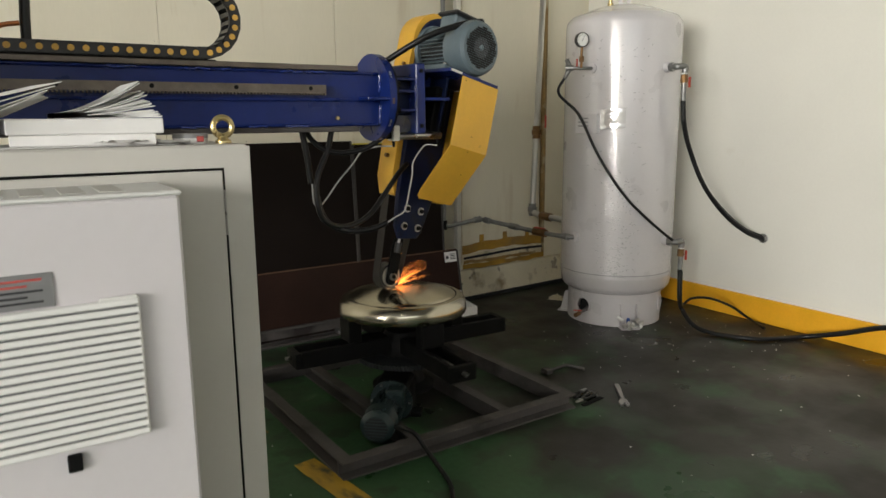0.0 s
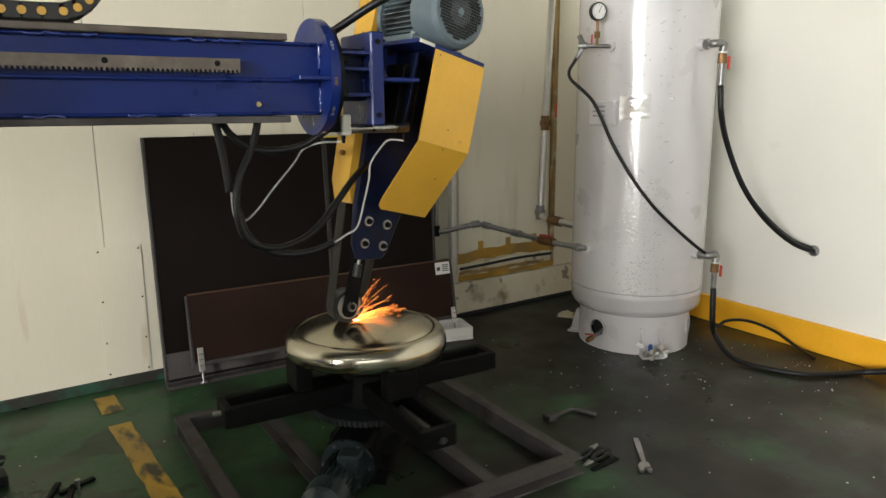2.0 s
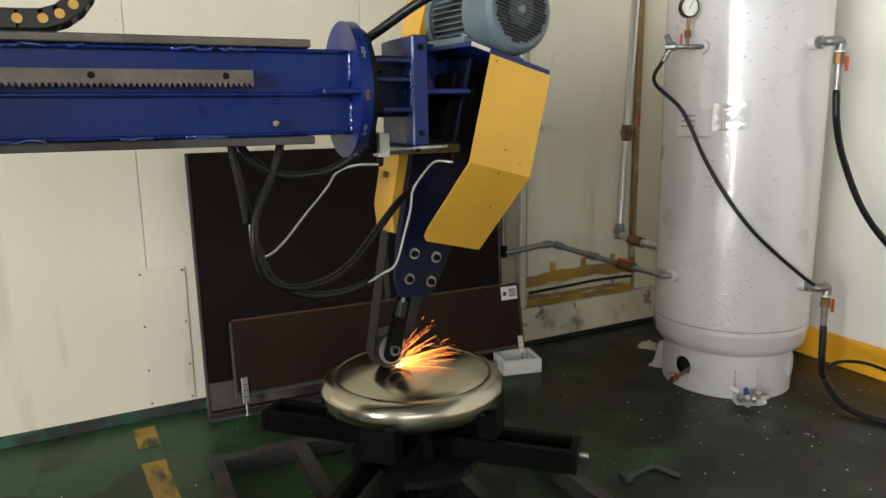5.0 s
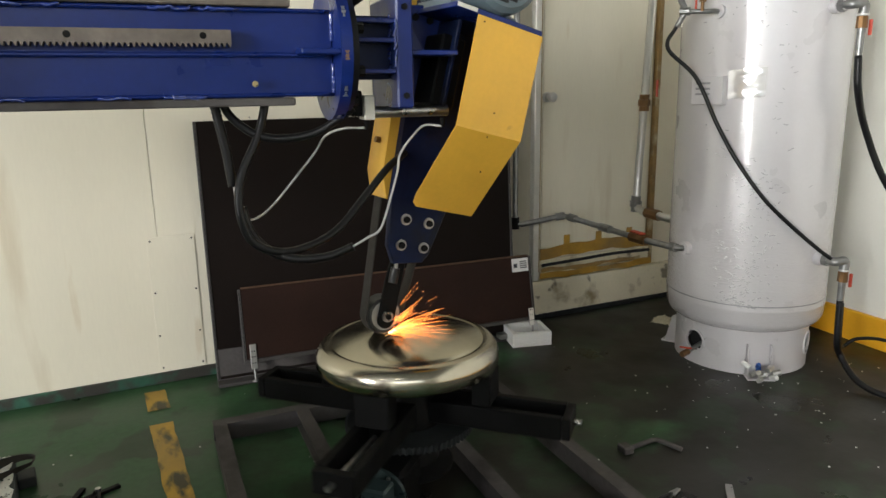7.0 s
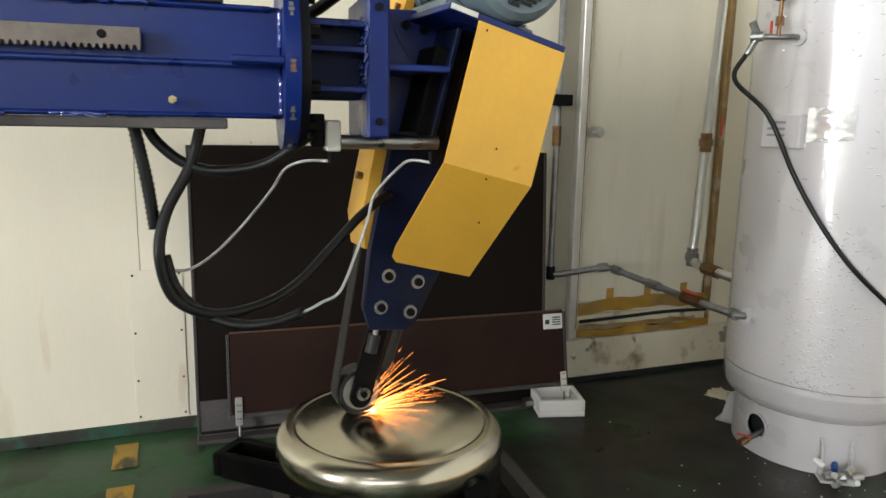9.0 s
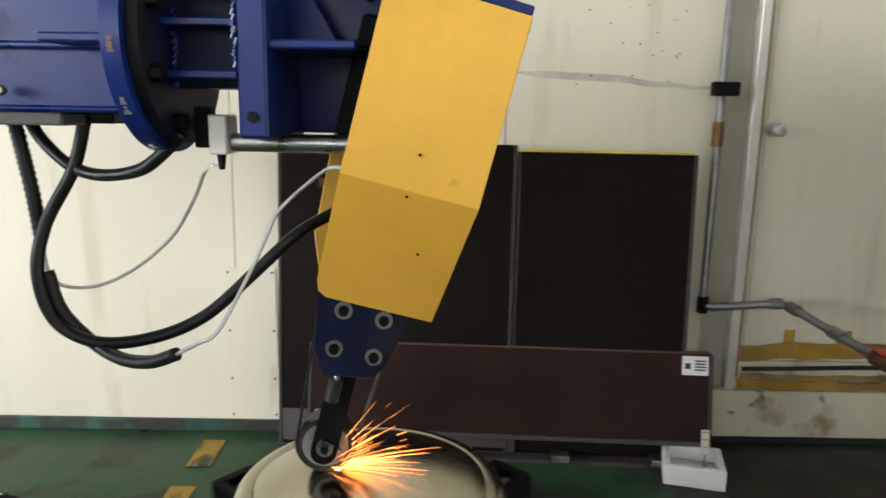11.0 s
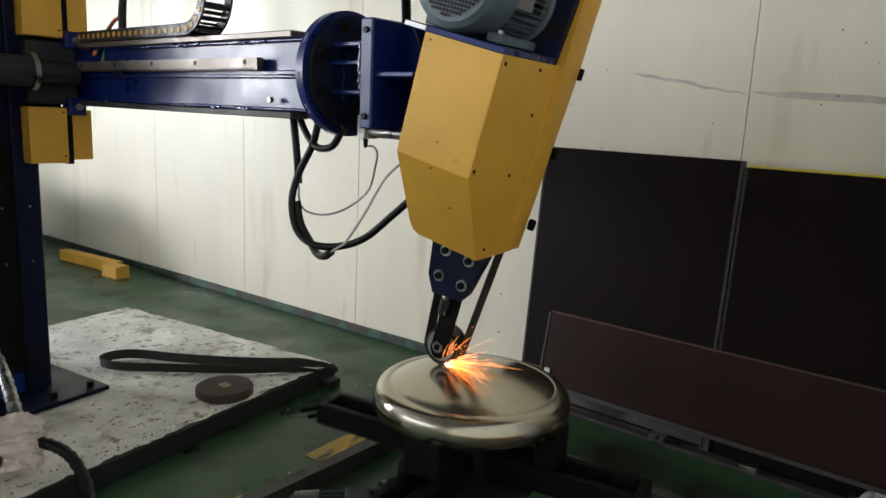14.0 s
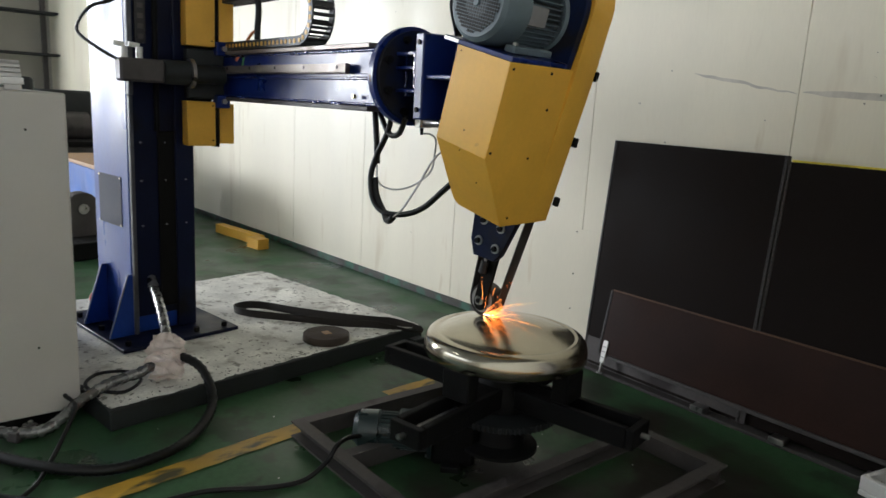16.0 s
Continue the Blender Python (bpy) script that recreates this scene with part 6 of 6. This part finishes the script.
# worn yellow floor lines
for k, (lo, hi) in enumerate((((0.99, 3.99), (1.09, 4.22)), ((1.045, 2.95), (1.145, 3.84)), ((1.255, 1.2), (1.36, 2.60)))):
    m = pose((lo[0] + hi[0]) / 2, (lo[1] + hi[1]) / 2, 0, 0, 0, 8 if k == 2 else 5)
    w2, l2 = (hi[0] - lo[0]) / 2, (hi[1] - lo[1]) / 2
    bm = bmesh.new()
    n = max(4, int(l2 * 2 / 0.05))
    prev = None
    for i in range(n + 1):
        y = -l2 + 2 * l2 * i / n
        row = [bm.verts.new((s * (w2 - 0.012 * abs(noise.noise((i * 0.7, s * 3, k)))), y, 0.004)) for s in (-1, 1)]
        if prev:
            bm.faces.new((prev[0], prev[1], row[1], row[0]))
        prev = row
    tagged(part("floor_line", bm, LINE, m=m), "worn yellow floor marking", "floor marking", kind="structure")

# ---- rag, conduits and cables by the cabinet ----
t = thing("wrapped_conduit", "grey conduit from the column with a rag tied round it", "conduit")
part("conduit", tube([(0.0, 2.155, 0.43), (0.10, 2.135, 0.41), (0.28, 2.11, 0.365), (0.46, 2.08, 0.300), (0.60, 2.045, 0.235), (0.668, 1.930, 0.18), (0.676, 1.774, 0.15), (0.715, 1.649, 0.11), (0.76, 1.57, 0.07), (0.77, 1.48, 0.035), (0.68, 1.34, 0.03), (0.55, 1.22, 0.03)], 0.024, 14, ribs=0.013), GREYHOSE, t, "grey shiny ribbed conduit")
bm = bmesh.new()
axis = Vector((0.17, -0.06, -0.27)).normalized()
rings = []
top = Vector((0.585, 2.050, 0.300))
for i in range(37):
    u = i / 36
    c = top + axis * (0.20 * u)
    side = axis.cross(Vector((0, 0, 1))).normalized()
    up = side.cross(axis)
    ring = []
    for k in range(56):
        a = 2 * math.pi * k / 56
        rr = 0.036 + 0.030 * math.sin(math.pi * min(1, u * 1.2)) + 0.022 * u
        p = Vector((math.cos(a) * 2.2, math.sin(a) * 2.2, u * 5))
        fold = abs(noise.noise(p + Vector((0, 0, 1.5 * math.sin(a)))))
        rr += 0.040 * (0.28 - fold) + 0.010 * math.sin(6 * u * math.pi + 2.2 * math.sin(a + 1) + 2 * noise.noise(p))
        rr *= 0.82 if abs(u - 0.48) < 0.05 else 1
        ring.append(bm.verts.new(c + rr * 1.08 * (math.cos(a) * side + math.sin(a) * up) + axis * 0.018 * noise.noise(Vector((math.cos(a) * 3, math.sin(a) * 3, 4)))))
    rings.append(ring)
for a, b in zip(rings, rings[1:]):
    for k in range(56):
        bm.faces.new((a[k], a[(k + 1) % 56], b[(k + 1) % 56], b[k]))
for ring in (rings[0], rings[-1]):
    mid = bm.verts.new(sum((v.co for v in ring), Vector()) / 56)
    for k in range(56):
        bm.faces.new((ring[k], ring[(k + 1) % 56], mid))
bmesh.ops.recalc_face_normals(bm, faces=bm.faces)
part("rag", bm, CLOTH, t, "dirty white and red rag")
hose("floor_conduit", "thick black corrugated conduit lying across the floor", [(0.62, 2.03, 0.205), (0.70, 2.10, 0.215), (0.80, 2.15, 0.17), (0.93, 2.14, 0.07), (1.08, 2.02, 0.028), (1.19, 1.87, 0.026), (1.22, 1.66, 0.026), (1.12, 1.50, 0.026), (0.95, 1.36, 0.026), (0.70, 1.20, 0.026), (0.45, 1.0, 0.026)], 0.021, RUBBER, ribs=0.011, seg=12)
hose("power_cable", "thin black cable by the cabinet foot", [(0.64, 1.60, 0.12), (0.75, 1.62, 0.11), (0.86, 1.58, 0.09), (1.02, 1.48, 0.02), (1.20, 1.38, 0.012), (1.3, 1.2, 0.012), (1.2, 0.9, 0.012)], 0.009, RUBBER)
hose("cable_loop", "loop of black cable on the platform by the column", [(0.66, 1.72, 0.12), (0.72, 1.82, 0.115), (0.62, 1.92, 0.115), (0.48, 1.90, 0.112), (0.44, 1.78, 0.112), (0.55, 1.70, 0.115), (0.70, 1.72, 0.112)], 0.008, RUBBER)
hose("column_cable", "black cable looping off the carriage by the column", [(0.06, 2.02, 1.56), (0.02, 1.92, 1.62), (-0.08, 1.86, 1.70), (0.02, 1.90, 1.80), (0.08, 2.0, 1.85), (0.12, 2.02, 1.95), (0.10, 2.05, 2.3)], 0.008, RUBBER)
hose("column_cable", "thick black cable rising beside the column", [(0.352, 2.60, 1.63), (0.356, 2.60, 1.75), (0.36, 2.60, 1.9), (0.33, 2.55, 2.2), (0.2, 2.4, 2.4)], 0.016, RUBBER)
t = thing("wire_pair", "orange and green wires curving off the carriage", "wires")
part("orange_wire", tube([(0.20, 2.55, 1.60), (0.24, 2.58, 1.68), (0.28, 2.60, 1.735), (0.34, 2.60, 1.75)], 0.008, 8), mat("orange_wire", (0.5, 0.16, 0.04), 0.5), t)
part("green_wire", tube([(0.24, 2.56, 1.55), (0.255, 2.58, 1.64), (0.262, 2.60, 1.70)], 0.007, 8), mat("green_wire", (0.05, 0.22, 0.06), 0.5), t)
t = thing("boom_drive_motor", "dark servo motor on the boom's rear end", "servo motor", MACHINE)
part("body", box((-0.95, 2.48, 1.61), (-0.72, 2.62, 1.74), 0.012), BASESTEEL, t)
part("connector", box((-0.80, 2.50, 1.741), (-0.74, 2.56, 1.80), 0.008), BLACKSTEEL, t)
part("mount", box((-0.98, 2.50, 1.40), (-0.751, 2.74, 1.609), 0.006), BLUE, t)

for x, y, rz in ((0.70, 1.46, 20), (0.735, 1.40, 35)):
    t = thing("cable_clamp", "small dark clamp block at the cabinet's foot", "clamp", pose(x, y, 0, 0, 0, rz), "cable clamps")
    part("block", box((-0.028, -0.022, 0), (0.028, 0.022, 0.045), 0.004), BASESTEEL, t)
    part("bolt", rod((0, 0, 0.045), (0, 0, 0.058), 0.010, seg=6), STEEL, t)
hose("red_air_line", "thin red air line behind the column foot", [(-0.60, 2.02, 0.115), (-0.66, 1.98, 0.17), (-0.70, 2.06, 0.24), (-0.66, 2.16, 0.26), (-0.58, 2.20, 0.20)], 0.009, RED)

# yellow steel pieces far along the wall
t = thing("yellow_guard_piece", "yellow sheet-metal guard lying by the wall", "metal guard", pose(-3.30, 3.78, 0, 0, 0, 8))
part("long_piece", box((0, -0.05, 0), (0.78, 0.05, 0.09), 0.004), YELLOW, t)
part("short_piece", box((0.80, -0.16, 0), (1.0, -0.04, 0.10), 0.004), YELLOW, t)

# ---- the far end of the workshop ----


def far_machine(x, y, rz, wd, dp, hh):
    t = thing("workshop_machine", "dim dark machine far back in the workshop", "machine", pose(x, y, 0, 0, 0, rz), "far machines")
    part("bed", box((-wd / 2, -dp / 2, 0), (wd / 2, dp / 2, hh * 0.45), 0.02), BASESTEEL, t)
    part("headstock", box((-wd / 2 + 0.05, -dp / 2 + 0.05, hh * 0.4505), (-wd * 0.1, dp / 2 - 0.05, hh), 0.03), PLATEDGE, t)
    part("drum", rod((-wd * 0.05, -dp * 0.3, hh * 0.62), (-wd * 0.05, dp * 0.3, hh * 0.62), hh * 0.16, seg=24), BASESTEEL, t)
    part("tray", box((-wd * 0.05, -dp / 2 + 0.02, hh * 0.451), (wd / 2, dp / 2 - 0.02, hh * 0.5), 0.008), BLACKSTEEL, t)
    part("guard", box((0.1 * wd, -dp / 2 + 0.04, hh * 0.501), (wd * 0.4, -dp / 2 + 0.06, hh * 0.85), 0.004), BLACKSTEEL, t)


far_machine(-8.6, 1.0, 20, 1.3, 0.7, 1.25)
far_machine(-6.2, 2.2, -10, 1.6, 0.8, 1.5)
far_machine(-7.5, 3.2, 5, 1.4, 0.8, 1.35)
t = thing("work_bench", "plywood-topped bench with a blue cabinet below", "workbench", pose(-4.1, 3.0, 0, 0, 0, 5))
part("top", box((-0.7, -0.45, 0.66), (0.7, 0.35, 0.70), 0.004), WOOD, t)
part("blue_drawer", box((-0.3, -0.42, 0.12), (0.66, 0.30, 0.655), 0.01), HALLBLUE, t)
for x in (-0.66, 0.66):
    for y in (-0.31, 0.31):
        part("leg", box((x - 0.025, y - 0.025, 0), (x + 0.025, y + 0.025, 0.66), 0.003), BASESTEEL, t)
t = thing("pillow_block", "grey bearing block standing on the floor", "bearing block", pose(-2.95, 2.36, 0, 0, 0, 105) @ Matrix.Scale(0.9, 4))
part("block", slab([(-0.16, 0), (0.16, 0), (0.16, 0.28)] + arc(0, 0.42, 0.16, 0, 180, 12) + [(-0.16, 0.28)], 0.14, XZ, 0.008), BASESTEEL, t)
part("bore_ring", rod((0, -0.141, 0.42), (0, -0.155, 0.42), 0.05, seg=20), STEEL, t)
part("stand", box((-0.3, -0.5, 0), (0.3, -0.16, 0.16), 0.01), BLACKSTEEL, t)
hose("overhead_cables", "sagging dark cables under the far ceiling", [(-6.0, 4.0, 2.9), (-5.0, 3.4, 2.55), (-4.0, 2.6, 2.45), (-3.2, 1.8, 2.6)], 0.018, RUBBER)
t = thing("wall_rack", "dark rack of pipes on the far wall", "rack", pose(-10.7, 2.6, 0))
for k in range(5):
    part("upright", box((-0.05, -1.6 + 0.8 * k, 0), (0.05, -1.52 + 0.8 * k, 2.9), 0.006), BASESTEEL, t)
for k in range(4):
    part("shelf", box((-0.08, -1.65, 0.5 + 0.7 * k), (0.35, 1.75, 0.54 + 0.7 * k), 0.004), PLATEDGE, t)

for k, (x, y) in enumerate(((-1.2, -2.2), (-4.6, -2.2))):
    t = thing("high_bay_lamp", "round high-bay workshop lamp", "ceiling lamp", pose(x, y, 0), "high-bay lamps")
    part("shade", lathe([(0.04, 5.19), (0.06, 5.0), (0.26, 4.72), (0.25, 4.72), (0.05, 4.98), (0.0, 4.98)], 32), ALU, t)
    part("lens", lathe([(0, 4.74), (0.235, 4.74), (0.235, 4.735), (0, 4.735)], 24), LAMPMAT, t)
# out-of-view windows, added as glowing panes for soft fill
for k in range(5):
    x0 = -8.5 + 2.0 * k
    w_ = thing("window_%d" % (k + 1), "unseen made-up window with a glowing pane for fill light", "window", kind="structure")
    part("window_frame", box((x0 - 0.08, -8.06, 2.5), (x0, -8.0, 5.0), 0.004), ALU, w_)
    part("pane", box((x0, -8.10, 2.5), (x0 + 1.92, -8.09, 5.0), 0), GLOWSKY, w_)
tagged(part("wall_south_side", box((-14, -8.2, 2.5), (-8.6, -8.0, 5.0), 0), DARKHALL), "unseen pale wall added beside the fill windows", "wall", kind="structure")
tagged(part("backdrop", box((-13.6, -12, -0.1), (-13.5, 3, 6), 0), GLOWSKY), "bright daylight beyond the roller door", "daylight", kind="structure")


# ---- sparks ----
CONTACT = Vector((1.815, 2.93, 0.613))
SPRAY = pose(*CONTACT)


def spark_spray(name, count, seed, core):
    """Glowing streaks thrown from the contact point, each a thin tapered needle."""
    rnd = random.Random(seed)
    t = thing(name, "fan of glowing orange grinding sparks at the wheel", "sparks", SPRAY)
    for k in range(count):
        az = math.radians(rnd.gauss(-5, 10))
        el = math.radians(min(66, max(3, abs(rnd.gauss(16, 22)))))
        d = Vector((math.cos(az) * math.cos(el), math.sin(az) * math.cos(el), math.sin(el)))
        s = rnd.uniform(0.0, 0.06)
        ln = rnd.uniform(0.04, 0.13) if rnd.random() < 0.7 else rnd.uniform(0.13, 0.24)
        if rnd.random() < 0.15:
            s, ln = rnd.uniform(0.12, 0.22), rnd.uniform(0.012, 0.04)
        droop = Vector((0, 0, -0.25))
        pts = []
        for i in range(5):
            q = s + ln * i / 4
            pts.append(d * q + droop * q * q)
        fat = rnd.uniform(0.5, 1.0)
        bm = bmesh.new()
        rings = []
        side = d.cross(Vector((0.1, 0.2, 1))).normalized()
        up = d.cross(side)
        for i, p in enumerate(pts):
            r = (0.0001, 0.0004, 0.00045, 0.0003, 0.0001)[i] * fat
            rings.append([bm.verts.new(p + r * (math.cos(w) * side + math.sin(w) * up)) for w in (0, 2.09, 4.19)])
        for a, b in zip(rings, rings[1:]):
            for j in range(3):
                bm.faces.new((a[j], a[(j + 1) % 3], b[(j + 1) % 3], b[j]))
        part("spark", bm, SPARK, t)
    if core:
        for k in range(28):
            az, el = math.radians(rnd.gauss(0, 14)), math.radians(max(1, abs(rnd.gauss(7, 8))))
            d = Vector((math.cos(az) * math.cos(el), math.sin(az) * math.cos(el), math.sin(el)))
            part("hot_spark", rod(d * -0.004, d * rnd.uniform(0.015, 0.06), 0.0015, 0.0002, seg=5), SPARKHOT, t)
    return t


SPRAYS = [spark_spray("spark_spray", 44, 5, True), spark_spray("spark_spray", 38, 9, False)]


# ---- movement ----
def motions():
    # the chuck and the dish turn clockwise at a steady 134 degrees a second
    for ob in (TURNTABLE, DISHEND):
        walk(ob, [(0.5 * k, pose(CX, CY, 0, 0, 0, -3 - 67.0 * k)) for k in range(33)])
    # the sparks flicker: each fan shivers about its own throw
    for n, ob in enumerate(SPRAYS):
        rnd = random.Random(31 + n)
        rows = []
        for k in range(161):
            m = SPRAY @ pose(0, 0, 0, rnd.uniform(-18, 18), rnd.uniform(-8, 4), rnd.uniform(-8, 8))
            rows += [(t, m) for t in (0.1 * k - 1 / FPS, 0.1 * k + 1 / FPS) if 0 <= t <= 16]
        walk(ob, rows)


motions()
